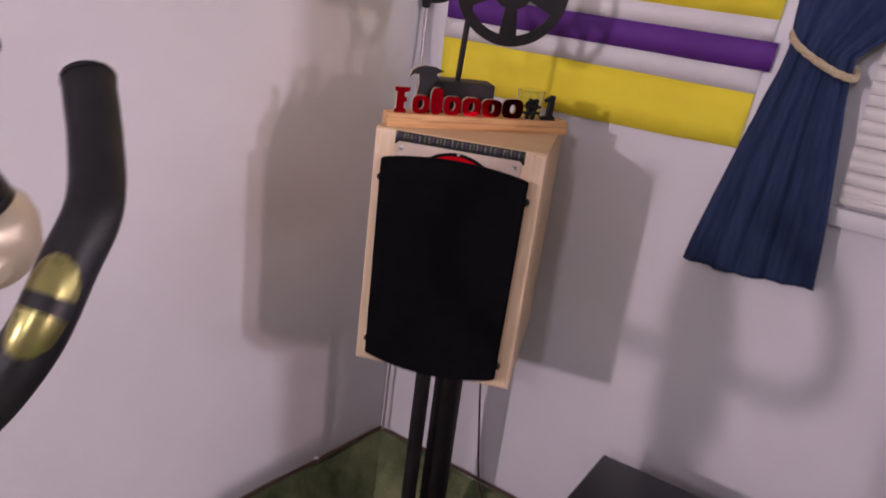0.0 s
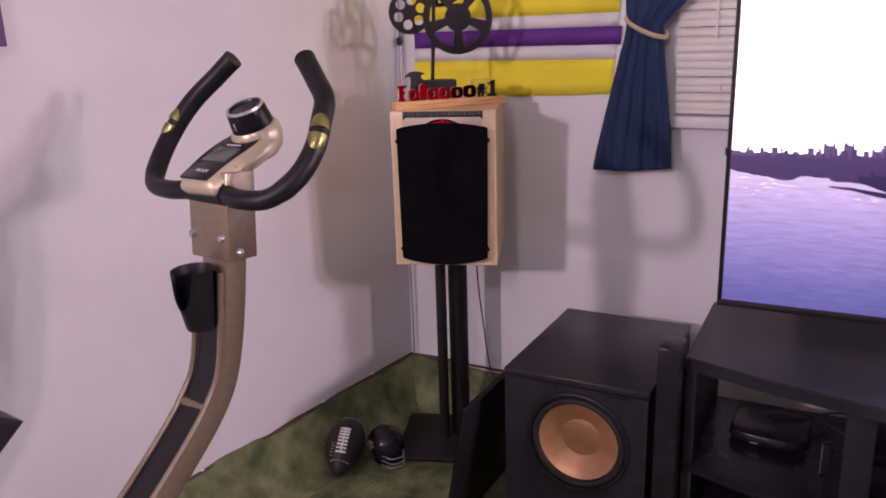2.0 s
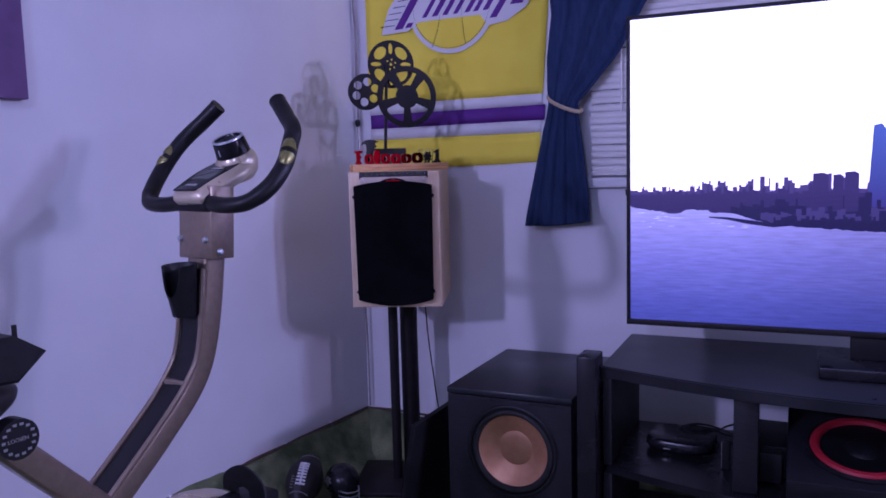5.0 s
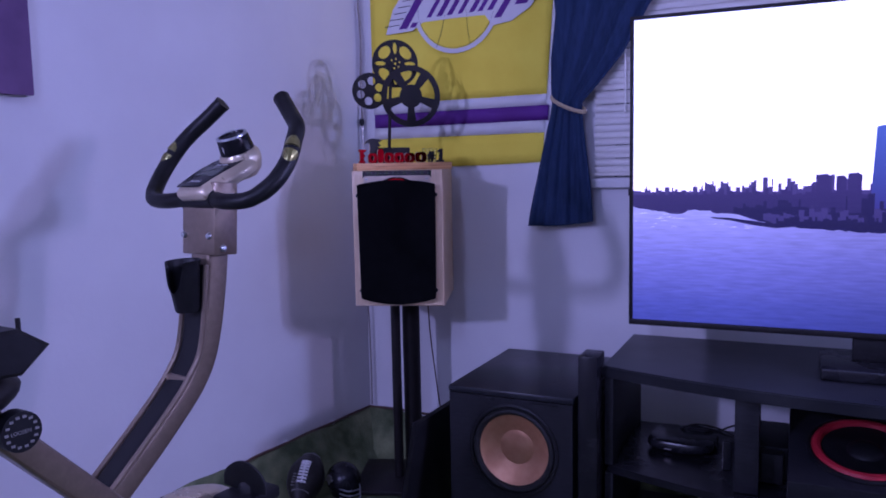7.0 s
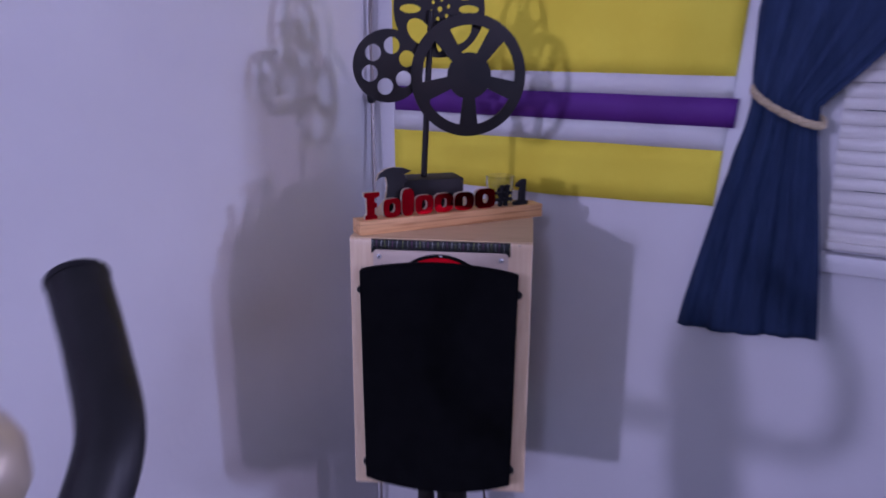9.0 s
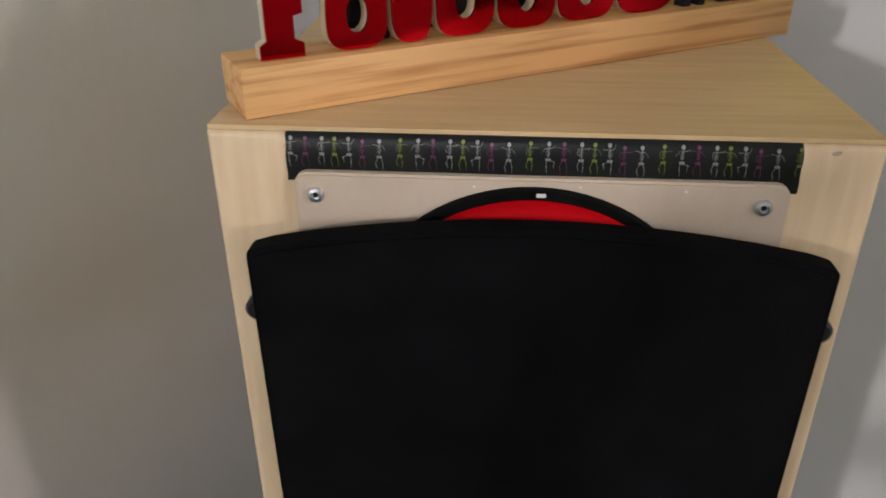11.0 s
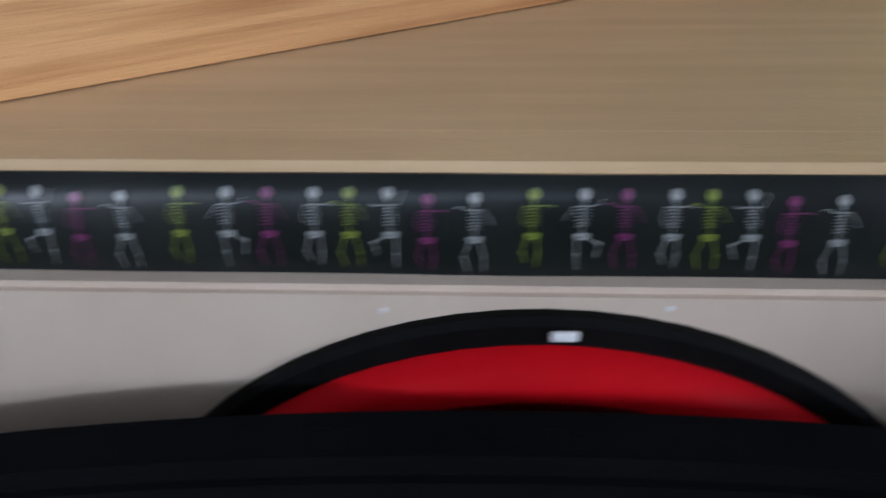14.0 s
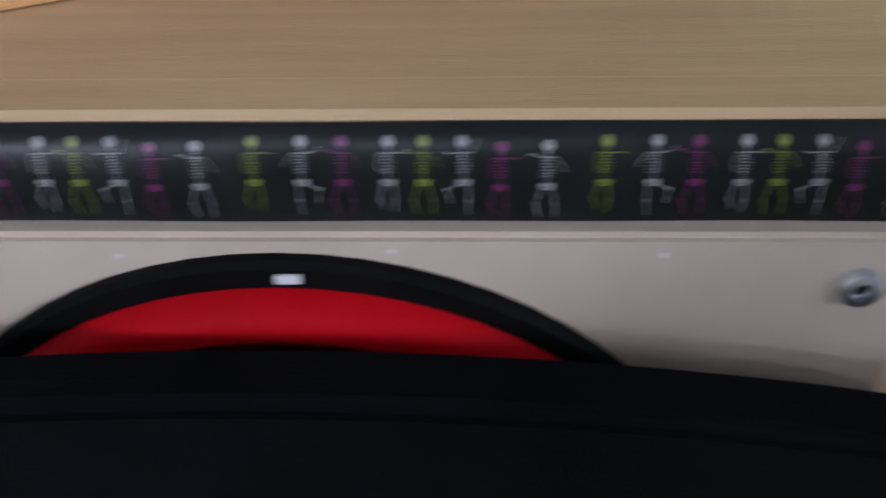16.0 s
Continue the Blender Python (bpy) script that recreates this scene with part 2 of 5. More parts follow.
WATER = water()
GLITTER = glowing("screen_glitter", (0.85, 0.76, 0.92), (1.0, 0.95, 1.0), 0.2, 0.3, 1.1)
CITY = glowing("screen_city", (0.030, 0.022, 0.095), (0.13, 0.085, 0.24), 0.22, 0.48, 0.8, streak=0.35)
CITY_DARK = glowing("screen_city_dark", (0.018, 0.014, 0.070), (0.07, 0.05, 0.16), 0.22, 0.44, 0.8, streak=0.2)
CITY_PALE = glowing("screen_city_pale", (0.07, 0.055, 0.18), (0.20, 0.14, 0.32), 0.22, 0.44, 0.8, streak=0.2)
TOWER = glowing("screen_tower", (0.12, 0.10, 0.34), (0.22, 0.34, 0.80), 0.32, 0.54, 0.8)

# ---- building helpers ----


def finish(bm, mat, name, smooth=True):
    bmesh.ops.recalc_face_normals(bm, faces=bm.faces)
    me = bpy.data.meshes.new(name)
    bm.to_mesh(me)
    bm.free()
    me.materials.append(mat)
    if smooth:
        me.set_sharp_from_angle(angle=radians(35))
        me.polygons.foreach_set("use_smooth", [True] * len(me.polygons))
    return me


def part(name, bm, mat, parent, label=""):
    ob = new(name, finish(bm, mat, name))
    ob.parent = parent
    return tagged(ob, label)


def thing(name, m, label, category, group="", kind=""):
    ob = new(name)
    ob.empty_display_size = 0.05
    ob.matrix_world = m
    return tagged(ob, label, category, group, kind)


def box(x0, x1, y0, y1, z0, z1, bevel=0.0, seg=2, bm=None):
    bm2 = bmesh.new()
    bmesh.ops.create_cube(bm2, size=1)
    bmesh.ops.scale(bm2, vec=(x1 - x0, y1 - y0, z1 - z0), verts=bm2.verts)
    bmesh.ops.translate(bm2, vec=((x0 + x1) / 2, (y0 + y1) / 2, (z0 + z1) / 2), verts=bm2.verts)
    if bevel:
        bmesh.ops.bevel(bm2, geom=list(bm2.edges), offset=bevel, segments=seg, affect="EDGES", profile=0.5)
    return merge(bm, bm2)


def merge(bm, bm2):
    if bm is None:
        return bm2
    me = bpy.data.meshes.new("tmp")
    bm2.to_mesh(me)
    bm2.free()
    bm.from_mesh(me)
    bpy.data.meshes.remove(me)
    return bm


def moved(bm, m):
    bmesh.ops.transform(bm, matrix=m, verts=bm.verts)
    return bm


def spline(points, n=8):
    """A smooth run of points through the given ones."""
    p = [Vector(q) for q in points]
    p = [2 * p[0] - p[1], *p, 2 * p[-1] - p[-2]]
    out = []
    for a, b, c, d in zip(p, p[1:], p[2:], p[3:]):
        for k in range(n):
            t = k / n
            out.append(0.5 * (2 * b + (c - a) * t + (2 * a - 5 * b + 4 * c - d) * t * t + (3 * b - a - 3 * c + d) * t**3))
    return [*out, p[-2]]


def tube(points, radius, sides=12, bm=None, squash=1.0, width=None):
    """A closed tube along points; radius may be a list. width: a rectangular section (half width, half height)."""
    bm = bm or bmesh.new()
    rings, side = [], None
    for i, p in enumerate(points):
        way = (Vector(points[min(i + 1, len(points) - 1)]) - Vector(points[max(i - 1, 0)])).normalized()
        if side is None:
            side = way.cross(Vector((0, 0, 1)))
            if side.length < 0.1:
                side = way.cross(Vector((0, 1, 0)))
        side = (side - way * side.dot(way)).normalized()
        up = side.cross(way)
        r = radius[i] if isinstance(radius, (list, tuple)) else radius
        ring = []
        for k in range(sides):
            a = 2 * math.pi * (k + 0.5) / sides
            ca, sa = math.cos(a), math.sin(a)
            if width:
                e = 0.35
                ca, sa = math.copysign(abs(ca) ** e, ca) * width[0], math.copysign(abs(sa) ** e, sa) * width[1]
                ring.append(bm.verts.new(Vector(p) + side * ca + up * sa))
            else:
                ring.append(bm.verts.new(Vector(p) + side * ca * r + up * sa * r * squash))
        rings.append(ring)
    for a, b in zip(rings, rings[1:]):
        for k in range(sides):
            bm.faces.new((a[k], a[(k + 1) % sides], b[(k + 1) % sides], b[k]))
    bm.faces.new(rings[0][::-1])
    bm.faces.new(rings[-1])
    return bm


def lathe(profile, sides=32, bm=None, close=False):
    """Turns (radius, height) pairs about z."""
    bm = bm or bmesh.new()
    rings = []
    for r, z in profile:
        if r < 1e-6:
            rings.append([bm.verts.new((0, 0, z))])
        else:
            rings.append([bm.verts.new((r * math.cos(2 * math.pi * k / sides), r * math.sin(2 * math.pi * k / sides), z)) for k in range(sides)])
    pairs = list(zip(rings, rings[1:])) + ([(rings[-1], rings[0])] if close else [])
    for a, b in pairs:
        for k in range(sides):
            n = (k + 1) % sides
            if len(a) == 1 and len(b) > 1:
                bm.faces.new((a[0], b[k], b[n]))
            elif len(b) == 1 and len(a) > 1:
                bm.faces.new((a[k], a[n], b[0]))
            elif len(a) > 1:
                bm.faces.new((a[k], a[n], b[n], b[k]))
    return bm


def prism(outline, y0, y1, bevel=0.0, bm=None, rounds=1):
    """An outline of (x, z) pairs, solid from y0 to y1."""
    bm2 = bmesh.new()
    face = bm2.faces.new([bm2.verts.new((x, y0, z)) for x, z in outline])
    out = bmesh.ops.extrude_face_region(bm2, geom=[face])
    bmesh.ops.translate(bm2, vec=(0, y1 - y0, 0), verts=[v for v in out["geom"] if isinstance(v, bmesh.types.BMVert)])
    if bevel:
        edges = [e for e in bm2.edges if abs(e.verts[0].co.y - e.verts[1].co.y) < 1e-6]
        bmesh.ops.bevel(bm2, geom=edges, offset=bevel, segments=rounds, affect="EDGES")
    return merge(bm, bm2)


def circle(cx, cz, r, n=24, start=0.0, end=360.0):
    full = abs(end - start) > 359
    return [(cx + r * math.cos(radians(start + (end - start) * k / (n if full else n - 1))),
             cz + r * math.sin(radians(start + (end - start) * k / (n if full else n - 1)))) for k in range(n)]


def pierced(outline, holes, y0, y1):
    """A flat plate with an outline and holes, all (x, z) loops, solid from y0 to y1."""
    bm = bmesh.new()
    for loop in (outline, *holes):
        vs = [bm.verts.new((x, y0, z)) for x, z in loop]
        for a, b in zip(vs, vs[1:] + vs[:1]):
            bm.edges.new((a, b))
    bmesh.ops.triangle_fill(bm, use_beauty=True, use_dissolve=False, edges=list(bm.edges))
    faces = list(bm.faces)
    out = bmesh.ops.extrude_face_region(bm, geom=faces)
    bmesh.ops.translate(bm, vec=(0, y1 - y0, 0), verts=[v for v in out["geom"] if isinstance(v, bmesh.types.BMVert)])
    return bm


def lettering(text, size, depth):
    data = bpy.data.curves.new("lettering", "FONT")
    data.body, data.size, data.extrude, data.align_x = text, size, depth, "LEFT"
    ob = bpy.data.objects.new("lettering", data)
    scene.collection.objects.link(ob)
    me = bpy.data.meshes.new_from_object(ob)
    bpy.data.objects.remove(ob)
    bm = bmesh.new()
    bm.from_mesh(me)
    return bm


# ---- the room ----
TURN = 4.0
WALL = pose(0, 0, 0, 0, 0, TURN)


def back(s, out, z, rz=0.0):
    """A pose on the back wall: s along it from the corner, out in front of it."""
    return WALL @ pose(s, -out, z, 0, 0, rz)


def structure(name, bm, mat, m=None, label="", category="wall"):
    ob = new(name, finish(bm, mat, name))
    if m is not None:
        ob.matrix_world = m
    return tagged(ob, label, category, kind="structure")


ROOM_X, ROOM_Y, HIGH = 4.8, -5.6, 2.44
structure("floor", box(-0.1, ROOM_X + 0.1, ROOM_Y - 0.1, 0.5, -0.12, 0.0), CARPET, None, "mottled green short-pile carpet floor", "floor")
structure("ceiling", box(-0.1, ROOM_X + 0.1, ROOM_Y - 0.1, 0.5, HIGH, HIGH + 0.1), CEILING, None, "plain white ceiling above the room", "ceiling")
structure("wall_west", box(-0.12, 0.0, ROOM_Y, 0.10, 0, HIGH), PAINT, None, "white painted wall beside the exercise bike")
structure("wall_east", box(ROOM_X, ROOM_X + 0.12, ROOM_Y, 0.5, 0, HIGH), PAINT, None, "plain white painted wall")
structure("wall_south", box(-0.12, ROOM_X + 0.12, ROOM_Y - 0.12, ROOM_Y, 0, HIGH), PAINT, None, "plain white painted wall")
WIN = (0.93, 1.93, 1.045, 2.12)
bm = box(0.003, WIN[0], 0, 0.12, 0, HIGH)
box(WIN[1], ROOM_X + 0.1, 0, 0.12, 0, HIGH, bm=bm)
box(WIN[0], WIN[1], 0, 0.12, 0, WIN[2], bm=bm)
box(WIN[0], WIN[1], 0, 0.12, WIN[3], HIGH, bm=bm)
structure("wall_north", bm, PAINT, WALL, "white painted wall with a window and banner")

# carpet turned up along the foot of the walls
COVE = [(0.0, 0.152), (0.012, 0.148), (0.03, 0.115), (0.055, 0.07), (0.085, 0.028), (0.12, 0.006), (0.17, 0.0015)]


def cove(name, length, m, label, seed):
    rng = random.Random(seed)
    bm = bmesh.new()
    rows = []
    n = int(length / 0.04)
    for i in range(n + 1):
        wob = 0.006 * math.sin(i * 0.55 + seed) + rng.uniform(-0.002, 0.002)
        rows.append([bm.verts.new((i * length / n, -d * (1 + 3 * wob) - 0.001, max(z + (wob if z > 0.02 else 0), 0.0012))) for d, z in COVE])
    for a, b in zip(rows, rows[1:]):
        for k in range(len(COVE) - 1):
            bm.faces.new((a[k], b[k], b[k + 1], a[k + 1]))
    return structure(name, bm, CARPET, m, label, "carpet edge")


cove("carpet_upstand", 4.6, WALL, "green carpet edge turned up against the wall", 1)
cove("carpet_upstand", 5.4, pose(0, -5.4, 0, 0, 0, 90), "green carpet edge turned up against the wall", 2)

# ---- window, blind, curtains, banner ----


def build_window():
    w = thing("window_1", WALL, "white framed window with sill behind closed blinds", "window", kind="structure")
    s0, s1, z0, z1 = WIN
    part("window_sill", box(s0 - 0.03, s1 + 0.03, -0.026, -0.0005, z0 - 0.034, z0 - 0.002, 0.004), TRIM, w)
    for name, b in (("jamb", (s0, s0 + 0.022, 0.002, 0.118, z0, z1)), ("jamb", (s1 - 0.022, s1, 0.002, 0.118, z0, z1)),
                    ("head", (s0 + 0.023, s1 - 0.023, 0.002, 0.118, z1 - 0.022, z1)), ("meeting_rail", (s0 + 0.023, s1 - 0.023, 0.085, 0.11, 1.56, 1.60))):
        part(name, box(*b, 0.002), TRIM, w)
    pane = part("pane", box(s0 + 0.023, s1 - 0.023, 0.096, 0.100, z0, z1 - 0.023), GLASS, w)
    pane.visible_shadow = False


build_window()


def build_blind():
    s0, s1, z0, z1 = WIN[0] - 0.008, WIN[1] + 0.008, WIN[2] + 0.004, WIN[3] + 0.03
    b = thing("window_blind", WALL, "closed white horizontal slat blind in the window", "blind")
    part("headrail", box(s0, s1, -0.034, -0.001, z1 - 0.035, z1, 0.003), BLIND, b)
    part("bottom_rail", box(s0, s1, -0.020, -0.003, z0, z0 + 0.014, 0.004), BLIND, b)
    bm = bmesh.new()
    prof = [(0.004, 0.0115), (0.0, 0.004), (0.0, -0.004), (0.004, -0.0115)]
    for x in (s0, s1):
        for y, z in prof:
            bm.verts.new((x, y, z))
        for y, z in prof[::-1]:
            bm.verts.new((x, y + 0.0016, z))
    bm.verts.ensure_lookup_table()
    for k in range(8):
        bm.faces.new((bm.verts[k], bm.verts[(k + 1) % 8], bm.verts[8 + (k + 1) % 8], bm.verts[8 + k]))
    me = finish(bm, BLIND, "slat")
    n = int((z1 - 0.04 - z0 - 0.016) / 0.0215)
    rng = random.Random(3)
    for i in range(n):
        ob = new("slat", me)
        ob.parent = b
        ob.matrix_basis = pose(0, -0.013, z0 + 0.026 + i * 0.0215, -14 + rng.uniform(-3, 3), rng.uniform(-0.12, 0.12), 0)
    for s in (s0 + 0.12, s1 - 0.12):
        part("ladder_cord", tube([(s, -0.0165, z0), (s, -0.0165, z1)], 0.0008, 6), BLIND, b)
    part("tilt_wand", tube([(s0 + 0.098, -0.026, z1 - 0.03), (s0 + 0.102, -0.024, 1.25)], 0.0035, 8), BLIND, b)


build_blind()


def curtain(flip, label):
    """Rows of (z, left, right, depth of folds), tied with a rope."""
    rows = [(2.20, 0.73, 1.40, 0.018), (2.05, 0.75, 1.375, 0.022), (1.85, 0.775, 1.31, 0.026), (1.70, 0.795, 1.215, 0.026), (1.57, 0.806, 1.105, 0.026),
            (1.43, 0.788, 1.025, 0.022), (1.34, 0.788, 0.945, 0.018), (1.285, 0.791, 0.893, 0.014), (1.25, 0.785, 0.893, 0.016),
            (1.15, 0.757, 0.905, 0.020), (1.02, 0.727, 0.922, 0.026), (0.935, 0.708, 0.930, 0.028), (0.895, 0.702, 0.933, 0.028)]
    c = thing("curtain", WALL, label, "curtain", "window curtains")
    n = 90
    bm = bmesh.new()
    fine = []
    for a, b in zip(rows, rows[1:]):
        for k in range(4):
            t = k / 4
            fine.append([u + (v - u) * t for u, v in zip(a, b)])
    fine.append(list(rows[-1]))
    grid = []
    for j, (z, l, r, d) in enumerate(fine):
        line = []
        for i in range(n + 1):
            f = i / n
            fold = d * (0.55 * math.sin(f * 27 + 0.9 * math.sin(z * 4)) + 0.22 * math.sin(f * 61 + z * 3 + 1.3) + 0.5 * math.sin(f * 11 + z * 4))
            hem = -0.006 * math.sin(f * 3.1) if z < 0.95 else 0
            s = l + (r - l) * f
            line.append(bm.verts.new((2 * 1.43 - s if flip else s, -0.052 - 0.30 * fold, z + hem + 0.018 * (f - 0.5) * (1 if z < 1.2 else 0))))
        grid.append(line)
    for a, b in zip(grid, grid[1:]):
        for i in range(n):
            bm.faces.new((a[i], a[i + 1], b[i + 1], b[i]))
    cloth = part("cloth", bm, NAVY, c)
    solid = cloth.modifiers.new("thick", "SOLIDIFY")
    solid.thickness = 0.003
    bm = bmesh.new()
    pts = []
    for k in range(33):
        a = 2 * math.pi * k / 32
        s = 0.845 + 0.056 * math.cos(a)
        pts.append((2 * 1.43 - s if flip else s, -0.050 - 0.034 * math.sin(a), 1.283 - 0.026 * math.cos(a) - 0.010 * math.sin(a)))
    for ph in (0, 2.1, 4.2):
        strand = [Vector(p) + Vector((0, 0.003 * math.cos(k * 1.3 + ph), 0.003 * math.sin(k * 1.3 + ph))) for k, p in enumerate(pts)]
        tube(spline(strand, 3), 0.0042, 6, bm)
    part("tieback_rope", bm, ROPE, c, "cream twisted rope tieback")


curtain(False, "navy blue curtain gathered by a cream rope tieback")
curtain(True, "navy blue curtain gathered on the far window side")
rod = thing("curtain_rod", WALL, "dark metal curtain rod above the window", "curtain rod")
part("rod", tube([(0.66, -0.055, 2.215), (2.2, -0.055, 2.215)], 0.011, 14), BLACK_METAL, rod)
for s in (0.72, 2.14):
    part("bracket", box(s - 0.012, s + 0.012, -0.05, 0.0, 2.195, 2.203, 0.002), BLACK_METAL, rod)


def build_banner():
    b = thing("wall_banner", WALL, "yellow cloth sports banner with purple and white stripes", "banner")

    def sheet(name, zs, mat, left=0.0, right=0.0, out=0.006, label=""):
        """A strip of cloth between heights; the cloth leans and ripples a little."""
        bm = bmesh.new()
        grid = []
        nz = max(2, int((zs[1] - zs[0]) / 0.03))
        for j in range(nz + 1):
            z = zs[0] + (zs[1] - zs[0]) * j / nz
            l, r = 0.068 + left - 0.012 * (z - 1.1), 0.736 + right + 0.075 * (z - 1.09)
            line = []
            for i in range(29):
                s = l + (r - l) * i / 28
                rip = 0.0025 * math.sin(s * 34 + 2 * math.sin(z * 3)) + 0.002 * math.sin(s * 11 + z * 9)
                sag = 0.007 * math.sin((i / 28) * math.pi) * (1 if j == 0 and zs[0] < 1.1 else 0)
                line.append(bm.verts.new((s, -out - rip, z - sag + 0.010 * (i / 28 - 0.5) * (1.4 - z))))
            grid.append(line)
        for a, c in zip(grid, grid[1:]):
            for i in range(28):
                bm.faces.new((a[i], a[i + 1], c[i + 1], c[i]))
        ob = part(name, bm, mat, b, label)
        ob.modifiers.new("thick", "SOLIDIFY").thickness = 0.001
        return ob

    sheet("field", (1.325, 2.12), CLOTH_YELLOW)
    sheet("lower_field", (1.098, 1.197), CLOTH_YELLOW)
    sheet("white_stripe", (1.288, 1.325), CLOTH_WHITE)
    sheet("white_stripe", (1.197, 1.238), CLOTH_WHITE)
    sheet("purple_stripe", (1.238, 1.288), CLOTH_PURPLE, 0.004, 0.012, 0.0075)
    # emblem: ball, slanted white backing, plain purple blocks
    cx, cz, r = EMBLEM
    y = -0.0115
    part("ball_backing", prism(circle(cx, cz, r * 1.10, 40), y - 0.0005, y), CLOTH_WHITE, b)
    part("ball", prism(circle(cx, cz, r, 40), y - 0.001, y - 0.0006), CLOTH_YELLOW, b)
    for dx, bow in ((-0.35, -0.28), (0.30, 0.10), (0.0, 0.0)):
        pts = []
        for k in range(13):
            f = k / 12
            a = math.pi * (1 + f) if dx == 0 else 0
            if dx == 0:
                pts.append((cx + r * 0.985 * math.cos(a), y - 0.0015, cz + r * 0.985 * math.sin(a)))
            else:
                zz = -0.93 + f * 1.5
                pts.append((cx + r * (dx + bow * (zz * zz - 0.3)), y - 0.0015, cz + r * zz))
        part("ball_line", tube(pts, 0.0016, 5, squash=0.3), CLOTH_BLACK, b)
    z0 = 1.620

    def slant(x, z):
        return (x + (z - z0) * 0.72, z)

    low = [(0.165, 1.574), (0.275, 1.578), (0.300, 1.604), (0.42, 1.606), (0.545, 1.604), (0.60, 1.566), (0.665, 1.574), (0.705, 1.612), (0.712, 1.665), (0.66, 1.735), (0.36, 1.752), (0.15, 1.775), (0.135, 1.66)]
    part("word_backing", prism([slant(x, z) for x, z in low], y - 0.0024, y - 0.0017), CLOTH_WHITE, b)
    # plain slanted purple blocks stand in for the team mark
    for u0, u1, v0, v1 in ((0.212, 0.246, 1.588, 1.755), (0.256, 0.280, 1.590, 1.606), (0.306, 0.324, 1.618, 1.706), (0.346, 0.368, 1.618, 1.710), (0.388, 0.408, 1.618, 1.712),
                           (0.430, 0.448, 1.618, 1.690), (0.474, 0.494, 1.618, 1.712), (0.508, 0.526, 1.618, 1.660), (0.544, 0.564, 1.618, 1.712), (0.590, 0.616, 1.590, 1.668), (0.640, 0.684, 1.626, 1.656), (0.640, 0.684, 1.672, 1.696)):
        pts = [(u0, v0), (u1, v0), (u1, v1), (u0, v1)]
        part("purple_block", prism([slant(x, z) for x, z in pts], y - 0.0034, y - 0.0025), CLOTH_PURPLE, b)
    for k in range(6):
        zz = z0 - 0.018 + 0.021 * k
        x1 = slant(0.205, zz)[0]
        part("speed_line", tube([(x1 - 0.062 + 0.004 * k, y - 0.003, zz), (x1, y - 0.003, zz + 0.002)], 0.0014, 5), CLOTH_BLACK, b)
    for k in range(10):
        if k == 3:
            continue
        x = cx - r * 0.80 + k * r * 0.2
        part("letter_bar", box(x, x + r * 0.12, y - 0.0022, y - 0.0015, cz + r * 0.82 + (x - cx) * 0.10, cz + r * 0.90 + (x - cx) * 0.10), CLOTH_PURPLE, b)


EMBLEM = (0.420, 1.656, 0.155)
build_banner()

# ---- loudspeaker on its stand ----
SPK = pose(0.308, -0.443, 0, 0, 0, 27.0)
W, D, Z0, Z1 = 0.286, 0.33, 0.652, 1.083


